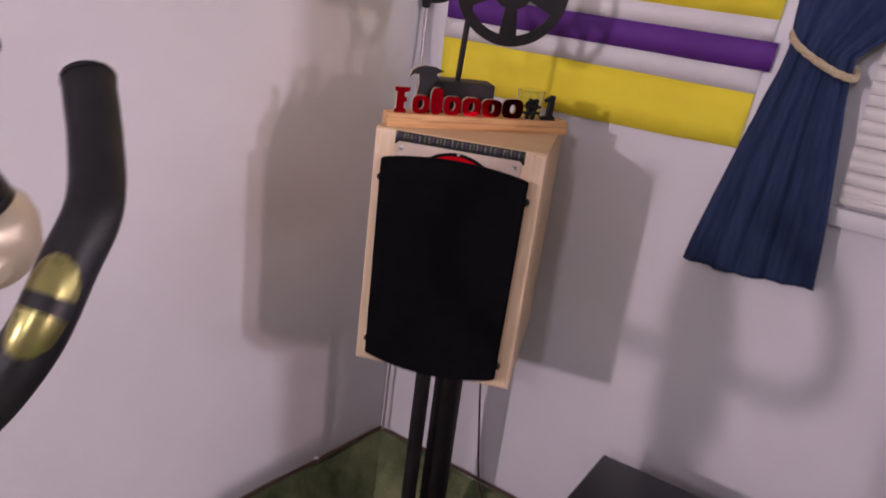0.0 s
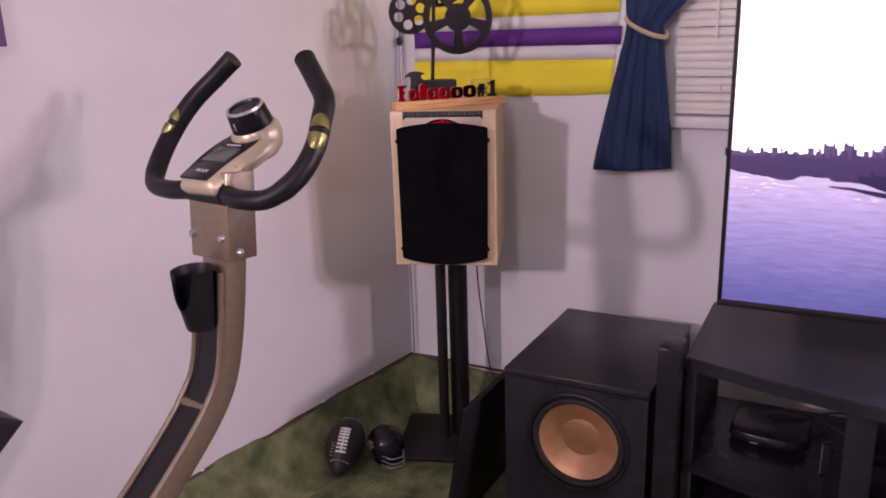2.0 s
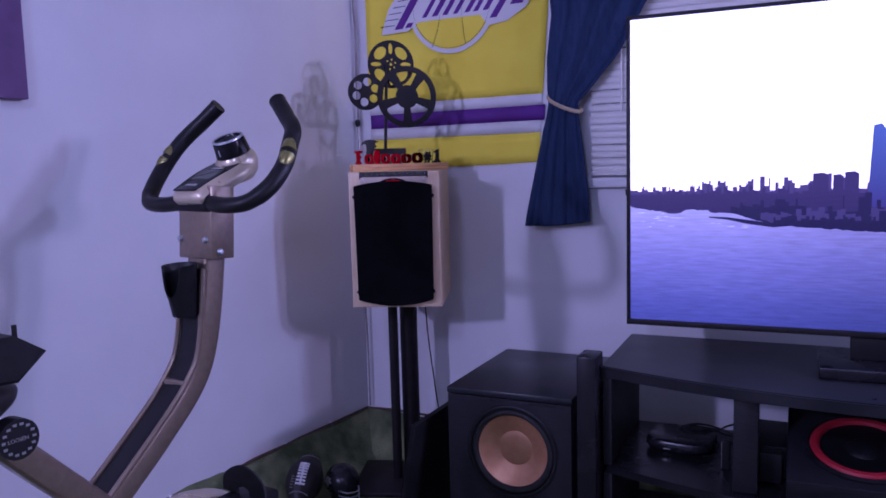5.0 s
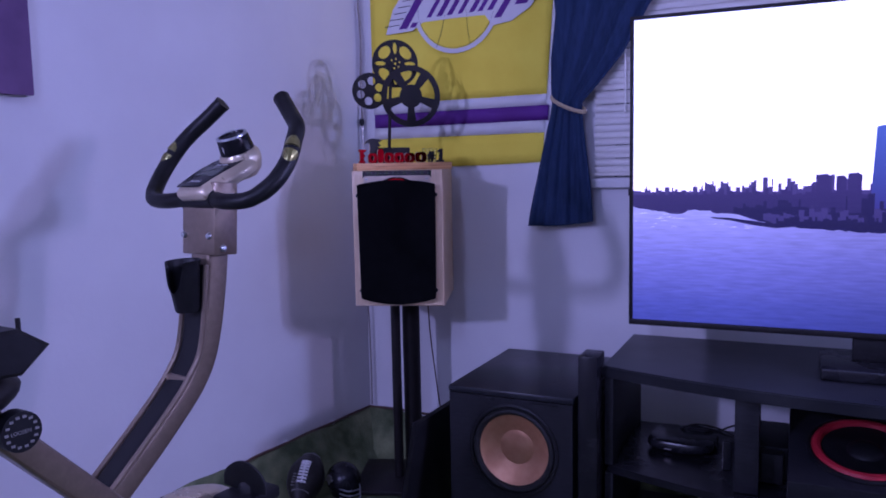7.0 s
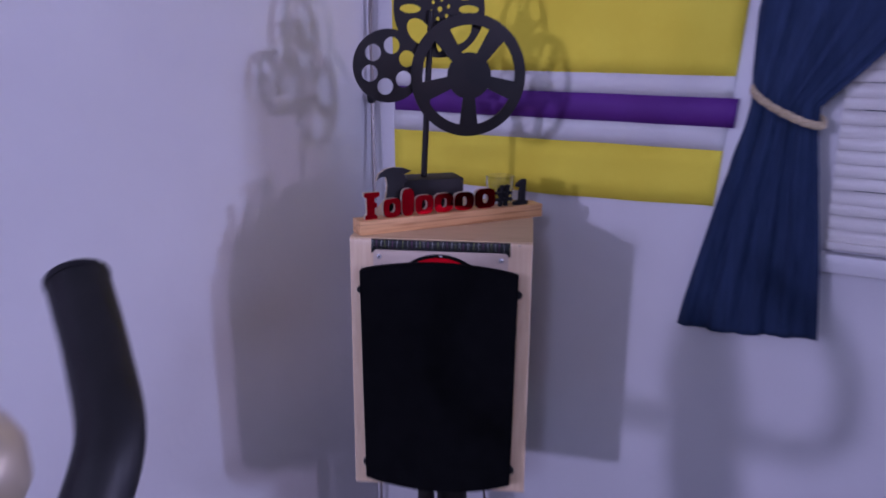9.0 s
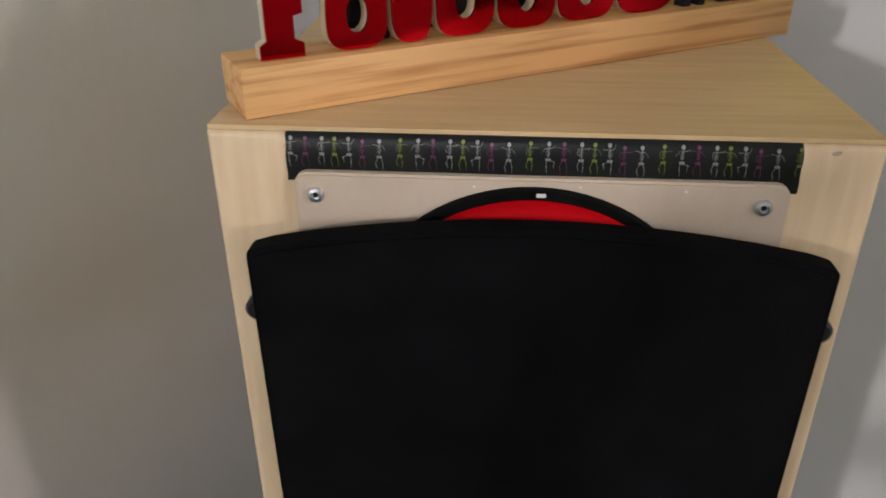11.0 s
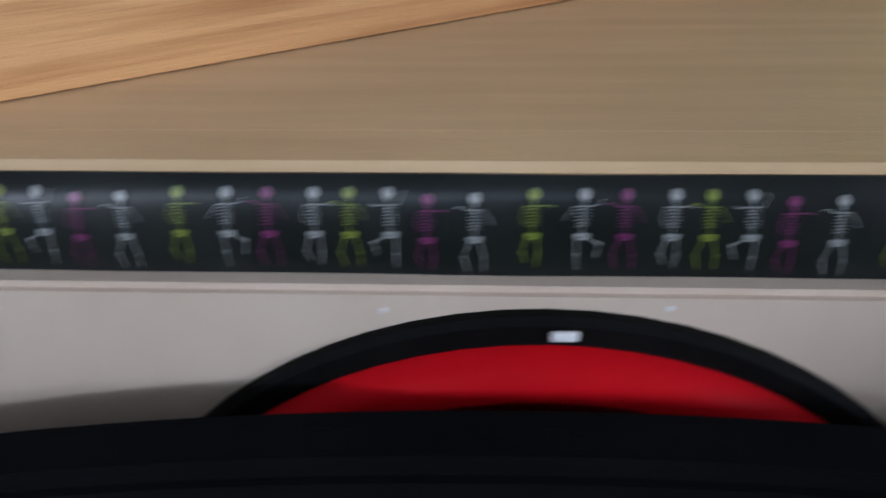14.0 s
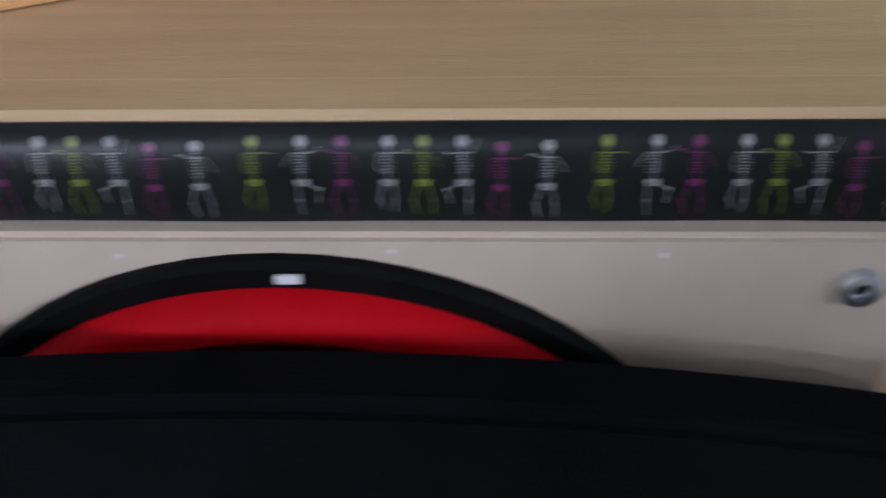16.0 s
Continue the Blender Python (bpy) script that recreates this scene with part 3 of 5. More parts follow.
def build_speaker():
    s = thing("loudspeaker", SPK, "birch wood bookshelf loudspeaker with black cloth grille", "loudspeaker")
    part("cabinet", box(0.0, W, 0.0124, D, Z0, Z1), BIRCH_TOP, s)
    # front frame with routed inner corners
    f = 0.036
    wr, wz = 0.0842, 0.9776
    cxw = 0.1430
    fr = bmesh.new()
    loops = []
    for k in range(9):
        a = radians(90 * k / 8)
        dx, dz, y = 0.010 * (1 - math.cos(a)), 0.015 * (1 - math.cos(a)), -0.0038 * math.sin(a)
        loops.append([fr.verts.new(v) for v in ((dx, y, Z0 + dx), (W - dx, y, Z0 + dx), (W - dx, y, Z1 - 0.0022 - dz), (dx, y, Z1 - 0.0022 - dz))])
    loops.insert(0, [fr.verts.new(v) for v in ((0, 0.0120, Z0), (W, 0.0120, Z0), (W, 0.0120, Z1 - 0.0022), (0, 0.0120, Z1 - 0.0022))])
    for a, b in zip(loops, loops[1:]):
        for k in range(4):
            fr.faces.new((a[k], a[(k + 1) % 4], b[(k + 1) % 4], b[k]))
    fr.faces.new(loops[-1])
    fr.faces.new(loops[0][::-1])
    part("top_edge", box(0.0, W, 0.0006, 0.0123, Z1 - 0.0020, Z1), BIRCH_TOP, s, "thin plywood top edge")
    part("front_frame", fr, FRAME_WOOD, s, "pale bevelled wooden front frame")
    top, FACE = 1.0652, -0.0084
    rnd = [(0.0385 + 0.006 - 0.006 * math.cos(radians(a)), top - 0.006 + 0.006 * math.sin(radians(a))) for a in range(0, 91, 15)]
    rnd2 = [(0.2490 - 0.006 + 0.006 * math.sin(radians(a)), top - 0.006 + 0.006 * math.cos(radians(a))) for a in range(0, 91, 15)]
    hole = circle(cxw, wz, wr - 0.002, 48)
    bm = pierced([(0.0385, 0.675), *rnd, *rnd2, (0.2490, 0.675)], [hole], FACE, -0.0040)
    edges = [e for e in bm.edges if e.calc_face_angle(0) > 1 and abs(e.verts[0].co.y - FACE) < 1e-5 and abs(e.verts[1].co.y - FACE) < 1e-5]
    bmesh.ops.bevel(bm, geom=edges, offset=0.0012, segments=2, affect="EDGES")
    part("baffle", bm, BAFFLE, s, "pale inset wooden baffle with rounded corners")
    # driver
    toward = pose(cxw, FACE, wz, 90, 0, 0)
    ring = lathe([(wr, 0.0), (wr, 0.002), (wr - 0.0012, 0.0030), (wr - 0.0048, 0.0030), (wr - 0.0058, 0.0020), (wr - 0.0058, -0.003)], 72)
    driver = part("driver_ring", moved(ring, toward), DRIVER_RUBBER, s, "black rubber driver ring")
    cone = lathe([(0.0793, 0.002), (0.0778, 0.0052), (0.0752, 0.0074), (0.0716, 0.0078), (0.0682, 0.0058), (0.066, 0.0036), (0.064, 0.0038), (0.050, 0.0010), (0.0, -0.004)], 72)
    part("cone", moved(cone, toward), RED_CONE, s, "glossy red driver cone")
    part("basket_mark", box(0.1434, 0.1476, FACE - 0.0046, FACE - 0.0036, wz + 0.0810, wz + 0.0828, 0.0004), TRIM, s)
    for x in (0.0480, 0.2384):
        head = lathe([(0.0037, 0.0), (0.0037, 0.0009), (0.0031, 0.0019), (0.0019, 0.0022), (0.0018, 0.0008), (0.0, 0.0008)], 28)
        sc = part("screw", moved(head, pose(x, FACE, 1.0553, 90, 0, 0)), STEEL, s, "zinc socket-head screw")
        part("socket", moved(lathe([(0.0013, 0.0), (0.0013, 0.0010), (0.0, 0.0010)], 6), pose(x, FACE, 1.0553, 90, 0, 0)), BLACK_METAL, sc)
    for x in (0.117, 0.162, 0.2058):
        part("pale_chip", moved(lathe([(0.0006, 0), (0.0004, 0.0002), (0, 0.0002)], 8), pose(x, FACE - 0.0001, 1.0616 + 0.0006 * math.sin(x * 90), 90, 0, 0)), TRIM, s)
    # worn smudge on the rounded edge of the frame
    def on_edge(x, z):
        c = 1 - (Z1 - 0.0022 - z) / 0.015
        return (x, -0.0038 * math.sqrt(max(0.0, 1 - c * c)) - 0.00012, z)
    sm = bmesh.new()
    rim = [sm.verts.new(on_edge(0.2655 + 0.0021 * math.cos(a) * (1 + 0.18 * math.sin(3 * a)), 1.0777 + 0.0009 * math.sin(a) + 0.0003 * math.cos(a))) for a in (2 * math.pi * k / 20 for k in range(20))]
    mid_point = sm.verts.new(on_edge(0.2655, 1.0777))
    for k in range(20):
        sm.faces.new((rim[k], rim[(k + 1) % 20], mid_point))
    part("smudge", sm, SMUDGE, s, "grey-brown worn smudge")
    # grille
    a0, a1 = 0.0212, 0.2662
    r = 0.0036
    out = [(a0 + r * (1 - math.cos(radians(a))), 1.0392 - r * (1 - math.sin(radians(a)))) for a in (0, 30, 60)]
    for k in range(1, 24):
        t = k / 24
        out.append((a0 + (a1 - a0) * t, 1.0392 + 0.0135 * (1 - (2 * t - 1) ** 2)))
    out += [(a1 - r * (1 - math.cos(radians(a))), 1.0392 - r * (1 - math.sin(radians(a)))) for a in (60, 30, 0)]
    b0, b1 = a0 + 0.004, a1 - 0.004
    out += [(b1 - r * (1 - math.cos(radians(a))), 0.680 + r * (1 - math.sin(radians(a)))) for a in (0, 30, 60)]
    for k in range(1, 24):
        t = 1 - k / 24
        out.append((b0 + (b1 - b0) * t, 0.680 - 0.0185 * (1 - (2 * t - 1) ** 2)))
    out += [(b0 + r * (1 - math.cos(radians(a))), 0.680 + r * (1 - math.sin(radians(a)))) for a in (60, 30, 0)]
    g = part("grille", prism(out, -0.0335, -0.0192, 0.0026, rounds=3), GRILLE, s, "black cloth grille with bowed top edge")
    for x, z in ((a0, 1.005), (a1, 1.005), (a0 + 0.004, 0.705), (a1 - 0.004, 0.705)):
        part("grille_tab", moved(lathe([(0, -0.003), (0.0060, -0.003), (0.0060, 0.002), (0.0045, 0.0032), (0, 0.0032)], 16), pose(x, -0.0230, z, 90, 0, 0)), BLACK_PLASTIC, g)
        part("grille_peg", tube([(x * 0.9 + 0.0143, -0.0200, z), (x * 0.9 + 0.0143, -0.0042, z)], 0.004, 10), BLACK_PLASTIC, g)
    return s


speaker = build_speaker()


def figure(kind):
    """A tiny flat printed figure of bars, about 13 mm high, origin at its middle."""
    bm = bmesh.new()
    y = 0.0

    def bar(x0, z0, x1, z1, w0, w1=None):
        w1 = w1 or w0
        d = Vector((x1 - x0, 0, z1 - z0)).normalized()
        n = Vector((-d.z, 0, d.x))
        q = [Vector((x0, y, z0)) + n * w0, Vector((x0, y, z0)) - n * w0, Vector((x1, y, z1)) - n * w1, Vector((x1, y, z1)) + n * w1]
        bm.faces.new([bm.verts.new(v * 0.001) for v in q])

    lean = (0.0, 0.25, -0.35, 0.15)[kind % 4]

    def disc(cx, cz, rx, rz):
        bm.faces.new([bm.verts.new((0.001 * (cx + rx * p[0]), 0, 0.001 * (cz + rz * p[1]))) for p in circle(0, 0, 1, 14)])
    disc(lean, 5.25, 0.90, 0.80)
    bar(lean - 0.35, 4.42, lean + 0.35, 4.42, 0.22)
    bar(lean, 4.3, 0, -0.4, 0.15)
    for k in range(6):
        wd = 1.10 - 0.06 * abs(k - 2)
        zz = 3.30 - 0.46 * k
        bar(-wd, zz - 0.12, 0, zz + 0.06, 0.055)
        bar(0, zz + 0.06, wd, zz - 0.12, 0.055)
    bar(-1.3, 3.7, 1.3, 3.7, 0.10)
    disc(-0.72, -0.45, 0.62, 0.42)
    disc(0.72, -0.45, 0.62, 0.42)
    bar(-0.75, -0.95, 0.75, -0.95, 0.16)
    arms = (((-1.3, 3.7, -2.6, 4.2), (-2.6, 4.2, -3.4, 3.9), (1.3, 3.7, 2.4, 2.6), (2.4, 2.6, 2.9, 1.6)),
            ((-1.3, 3.7, -2.3, 2.7), (-2.3, 2.7, -3.1, 1.7), (1.3, 3.7, 2.7, 4.0), (2.7, 4.0, 3.3, 4.6)),
            ((-1.3, 3.7, -2.7, 3.6), (-2.7, 3.6, -3.5, 3.9), (1.3, 3.7, 2.0, 4.8), (2.0, 4.8, 2.3, 5.6)),
            ((-1.3, 3.7, -1.9, 2.2), (-1.9, 2.2, -1.4, 1.0), (1.3, 3.7, 2.6, 3.8), (2.6, 3.8, 3.5, 3.6)))[kind % 4]
    legs = (((-0.8, -0.8, -1.9, -3.3), (-1.9, -3.3, -1.1, -5.6), (0.8, -0.8, 1.6, -3.4), (1.6, -3.4, 1.6, -5.6)),
            ((-0.8, -0.8, -0.7, -3.4), (-0.7, -3.4, -0.3, -5.8), (0.8, -0.8, 3.0, -1.6), (3.0, -1.6, 2.6, -3.8)),
            ((-0.8, -0.8, -3.0, -1.7), (-3.0, -1.7, -2.3, -3.9), (0.8, -0.8, 0.8, -3.5), (0.8, -3.5, 0.7, -5.8)),
            ((-0.8, -0.8, -1.7, -3.0), (-1.7, -3.0, -0.8, -4.8), (0.8, -0.8, 1.1, -3.3), (1.1, -3.3, 0.8, -5.4)))[kind % 4]
    for a in (*arms,):
        bar(*a, 0.085, 0.07)
    for a in legs:
        bar(*a, 0.125, 0.095)
    for a in legs[0::2]:
        bar(a[2] - 0.25, a[3], a[2] + 0.25, a[3], 0.22)
    return bm


def swell(z):
    """How far the tape stands off at a height, over the rounded top edge of the front."""
    f = min(1.0, max(0.0, (1.0808 - z) / 0.015))
    return -0.0004 - 0.0038 * math.sin(math.acos(1 - f)) if f < 1 else -0.0042


def build_tape():
    t = thing("decorative_tape", SPK, "glossy black tape printed with small dancing figures", "tape")
    bm = bmesh.new()
    cols = []
    for i in range(25):
        u = 0.0350 + (0.2522 - 0.0350) * i / 24
        cols.append([bm.verts.new((u + (0.0002 * math.sin(k * 0.9) if i in (0, 24) else 0), swell(zz) - 0.00012 * math.sin(u * 110 + zz * 300) - 0.00010 * math.sin(u * 47 + 1.3), zz)) for k, zz in enumerate(np.linspace(1.0600, 1.0812, 13))])
    for a, b in zip(cols, cols[1:]):
        for k in range(12):
            bm.faces.new((a[k], b[k], b[k + 1], a[k + 1]))
    edge = bmesh.ops.extrude_face_region(bm, geom=list(bm.faces))
    for v in edge["geom"]:
        if isinstance(v, bmesh.types.BMVert):
            v.co.y += 0.0003
    part("strip", bm, TAPE, t)
    colours = (PRINT_WHITE, PRINT_PINK, PRINT_WHITE, PRINT_GREEN, PRINT_WHITE, PRINT_PINK, PRINT_WHITE, PRINT_GREEN)
    at = (0.0371, 0.0437, 0.0509, 0.0565, 0.0629, 0.0686, 0.0760, 0.0849)
    meshes = {}
    for rep in range(4):
        for k in range(8):
            u = rep * 0.0554 + at[k]
            kind = (1, 0, 3, 0, 2, 3, 0, 3)[k]
            if (kind, k) not in meshes:
                fig = figure(kind)
                drop = (0, 0, 0, 0, 0, 0.0009, 0.0007, 0.0)[k]
                bmesh.ops.scale(fig, vec=(0.92, 1, 1.12), verts=fig.verts)
                bmesh.ops.subdivide_edges(fig, edges=list(fig.edges), cuts=1)
                for v in fig.verts:
                    v.co.y = swell(1.0731 - drop + v.co.z) - 0.00028
                meshes[kind, k] = finish(fig, colours[k], "printed_figure", smooth=False)
            data = meshes[kind, k]
            if rep == 3 and k == 7:
                half = bmesh.new()
                half.from_mesh(data)
                bmesh.ops.bisect_plane(half, geom=[*half.verts, *half.edges, *half.faces], plane_co=(0.2516 - u, 0, 0), plane_no=(1, 0, 0), clear_outer=True)
                data = finish(half, colours[k], "printed_figure", smooth=False)
            ob = new("printed_figure", data)
            ob.parent = t
            low = (0, 0, 0, 0, 0, 0.0009, 0.0007, 0.0)[k]
            ob.matrix_basis = pose(u, 0, 1.0731 - low)


build_tape()


def build_stand():
    s = thing("speaker_stand", SPK, "black steel speaker stand with twin columns", "speaker stand")
    part("base_plate", box(-0.042, 0.300, 0.034, 0.330, 0.004, 0.018, 0.003), BLACK_METAL, s)
    part("top_plate", box(0.05, 0.235, 0.06, 0.28, Z0 - 0.007, Z0 - 0.001, 0.001), BLACK_METAL, s)
    part("column", tube([(0.098, 0.175, 0.018), (0.098, 0.175, Z0 - 0.007)], 0.016, 20), BLACK_METAL, s, "thin round column")
    part("column", tube([(0.143, 0.235, 0.018), (0.143, 0.235, Z0 - 0.007)], 0.03, 24), BLACK_METAL, s, "thick round column")
    for x, y in ((-0.025, 0.05), (0.283, 0.05), (-0.025, 0.313), (0.283, 0.313)):
        part("foot", lathe([(0, 0), (0.012, 0.0), (0.012, 0.004), (0, 0.004)], 12), RUBBER, s).location = (x, y, 0.0)


build_stand()

# ---- on the loudspeaker ----
PLANK = pose(0.3195, -0.4305, 1.0832, 0, 0, 59.6) @ Matrix.Diagonal((1.075, 1, 1, 1))


def build_sign():
    s = thing("wooden_sign", PLANK, "pine plank sign with red and black cut-out shapes", "sign")
    part("plank", box(0, 0.315, 0, 0.034, 0, 0.0225, 0.0008), PINE, s, "unfinished pine base plank")
    z, y0, y1 = 0.0228, 0.008, 0.016

    def cut(name, outline, holes, mat, label=""):
        face = pierced(outline, holes, y0, y0 + 0.0012)
        ob = part(name, face, mat, s, label)
        part("edge", pierced(outline, holes, y0 + 0.0013, y1), MDF, ob, "pale raw wood edge")

    def blob(x0, x1, z0, z1, e=0.6, n=28):
        cx, cz, rx, rz = (x0 + x1) / 2, (z0 + z1) / 2, (x1 - x0) / 2, (z1 - z0) / 2
        out = []
        for k in range(n):
            a = 2 * math.pi * k / n
            ca, sa = math.cos(a), math.sin(a)
            out.append((cx + rx * math.copysign(abs(ca) ** e, ca), cz + rz * math.copysign(abs(sa) ** e, sa)))
        return out

    h = 0.043
    cut("red_shape", [(0.011, z), (0.030, z), (0.030, z + .006), (0.026, z + .008), (0.026, z + .018), (0.030, z + .019), (0.030, z + .026), (0.026, z + .027), (0.026, z + .034),
                      (0.030, z + .035), (0.034, z + .037), (0.034, z + h), (0.010, z + h), (0.010, z + .036), (0.014, z + .035), (0.014, z + .008), (0.011, z + .006)], [], RED_FELT)
    runs = [(0.040, 0.068, 0, .031, True), (0.070, 0.090, 0, .045, False), (0.092, 0.122, 0, .032, True), (0.124, 0.156, 0, .032, True), (0.158, 0.192, 0, .031, True), (0.194, 0.231, -0.001, .034, True)]
    for a, b, lo, hi, hole in runs:
        mid, c = (a + b) / 2, z + (lo + hi) / 2
        cut("red_shape", blob(a, b, z + max(lo, 0), z + hi), [blob(mid - 0.005, mid + 0.005, c - 0.008, c + 0.008, 0.9, 14)] if hole else [], RED_FELT)
    bm = bmesh.new()
    for k in range(2):
        merge(bm, prism([(0.239 + .010 * k, z), (0.2435 + .010 * k, z), (0.2475 + .010 * k, z + .036), (0.243 + .010 * k, z + .036)], y0, y1))
        merge(bm, prism([(0.235, z + .009 + .011 * k), (0.262, z + .009 + .011 * k), (0.262, z + .0135 + .011 * k), (0.235, z + .0135 + .011 * k)], y0 - 0.0003, y1 + 0.0003))
    part("hash_sign", bm, BLACK_PLASTIC, s, "black painted hash sign")
    part("numeral_one", prism([(0.266, z), (0.292, z), (0.292, z + .006), (0.287, z + .008), (0.288, z + .044), (0.281, z + .044), (0.270, z + .036), (0.271, z + .031), (0.278, z + .034), (0.276, z + .008), (0.266, z + .006)], y0, y1, 0.0008), BLACK_PLASTIC, s, "black painted numeral one")
    head = [(0.046, z), (0.074, z), (0.078, z + .020), (0.070, z + .036), (0.078, z + .052), (0.086, z + .056), (0.081, z + .060), (0.079, z + .066), (0.091, z + .071), (0.078, z + .0765), (0.060, z + .0785), (0.048, z + .0755),
            (0.0385, z + .069), (0.0345, z + .058), (0.041, z + .064), (0.050, z + .064), (0.052, z + .050), (0.049, z + .024)]
    y0, y1 = 0.021, 0.029
    cut("black_shape", head, [], BLACK_PLASTIC, "black painted hooked cut-out shape")


build_sign()


def build_reels():
    r = thing("film_reel_ornament", pose(0.3565, -0.2803, Z1, 0, 0, 50), "black metal film reel ornament on a block base", "ornament")
    part("base", box(-0.062, 0.0545, 0.002, 0.060, 0.0008, 0.073, 0.003), BLACK_PLASTIC, r)
    part("rod", tube([(-0.0085, 0.031, 0.073), (0.004, 0.031, 0.345)], 0.0052, 14), BLACK_METAL, r)

    def reel(cx, cz, rad, holes, y, name, dots=True):
        hl = list(holes)
        if dots:
            hl += [circle(cx, cz, rad * 0.06, 10)] + [circle(cx + rad * 0.2 * math.cos(a), cz + rad * 0.2 * math.sin(a), rad * 0.045, 8) for a in (0.3, 1.35, 2.4, 3.44, 4.5, 5.54)]
        part(name, pierced(circle(cx, cz, rad, 64), hl, y, y + 0.004), BLACK_METAL, r, "round pierced metal reel")

    def wedge(cx, cz, r0, r1, mid, span):
        a = circle(cx, cz, r1, 10, mid - span, mid + span)
        b = circle(cx, cz, r0, 5, mid + span * 0.8, mid - span * 0.8)
        return a + b

    def oval(cx, cz, dist, ang, rr, rt):
        out = []
        for k in range(20):
            a = 2 * math.pi * k / 20
            x, zz = dist + rr * math.cos(a), rt * math.sin(a)
            ca, sa = math.cos(radians(ang)), math.sin(radians(ang))
            out.append((cx + x * ca - zz * sa, cz + x * sa + zz * ca))
        return out

    c = (0.0677, 0.2412)
    reel(*c, 0.1005, [wedge(*c, 0.038, 0.082, m, 25) for m in (18, 90, 162, 234, 306)], 0.020, "large_reel", False)
    c = (-0.0689, 0.2573)
    reel(*c, 0.0585, [circle(c[0] + 0.033 * math.cos(radians(a)), c[1] + 0.033 * math.sin(radians(a)), 0.0135, 20) for a in (20, 80, 140, 200, 260, 320)] , 0.026, "small_reel", False)
    c = (0.0201, 0.3475)
    reel(*c, 0.0775, [oval(*c, 0.050, a, 0.017, 0.024) for a in (45, 135, 225, 315)] + [oval(*c, 0.050, a, 0.018, 0.007) for a in (0, 90, 180, 270)], 0.034, "upper_reel")


build_reels()
glass = thing("shot_glass", pose(0.420, -0.165, Z1 + 0.0006), "clear shot glass with a dark printed emblem", "glass")
part("bowl", lathe([(0.0, 0.0), (0.017, 0.0), (0.019, 0.004), (0.0255, 0.068), (0.0240, 0.0685), (0.0175, 0.012), (0.0, 0.010)], 32), GLASS, glass)
part("emblem", moved(prism(circle(0, 0.044, 0.012, 20), -0.0262, -0.0256), pose(0, 0, 0, 0, 0, 42)), BLACK_PLASTIC, glass, "dark round printed emblem")

# ---- cables ----


def cable(name, pts, r, mat, label, clips=()):
    c = thing(name, Matrix.Identity(4), label, "cable")
    part("cord", tube(spline(pts, 6), r, 8), mat, c)
    for p in clips:
        part("clip", box(p[0], p[0] + 0.010, p[1] - 0.005, p[1] + 0.005, p[2] - 0.006, p[2] + 0.008, 0.002), TRIM, c, "small white cable clip")


rng = random.Random(5)
cable("wall_cable", [(0.008, -0.006 - 0.12 * k, 0.156 - 0.0012 * k + rng.uniform(-0.004, 0.004)) for k in range(36)], 0.0045, CABLE, "thin brown cable clipped along the foot of the wall",
      [(0.0005, -0.469, 0.152), (0.0005, -0.230, 0.156), (0.0005, -0.95, 0.150), (0.0005, -1.5, 0.146)])
cable("wall_cable", [(0.01 + 0.12 * k, -0.008 + 0.12 * k * math.tan(radians(TURN)), 0.158 + rng.uniform(-0.004, 0.004)) for k in range(9)], 0.0045, CABLE, "thin brown cable along the back wall foot")
pts1 = [(0.016 + 0.003 * math.sin(k * 1.7), -0.014 + 0.002 * math.cos(k), 2.40 - 0.07 * k) for k in range(17)] + [(0.016, -0.014, 1.267), (0.022, -0.020, 1.15), (0.030, -0.03, 1.0), (0.028, -0.03, 0.7), (0.03, -0.022, 0.4), (0.03, -0.022, 0.17)]
cable("corner_wire", pts1, 0.0032, CLEAR_CABLE, "clear twin speaker wire hanging in the corner")
cable("corner_wire", [(p[0] + 0.006 + 0.002 * math.sin(k * 2.3), p[1] - 0.004, p[2]) for k, p in enumerate(pts1[2:20])], 0.0026, CLEAR_CABLE, "clear speaker wire strand hanging in the corner")
knot = thing("wire_joint", pose(0.018, -0.018, 1.262), "small black taped wire joint in the corner", "wire joint")
part("tape_wrap", lathe([(0, -0.014), (0.008, -0.012), (0.0105, 0.0), (0.008, 0.012), (0, 0.014)], 14), BLACK_PLASTIC, knot)
cable("speaker_wire", [SPK @ Vector(p) for p in ((0.17, 0.332, 0.80), (0.185, 0.355, 0.66), (0.195, 0.35, 0.5), (0.21, 0.345, 0.36), (0.23, 0.35, 0.2), (0.26, 0.36, 0.10))], 0.0025, CABLE, "thin wire hanging behind the loudspeaker")

# ---- floor things by the stand ----


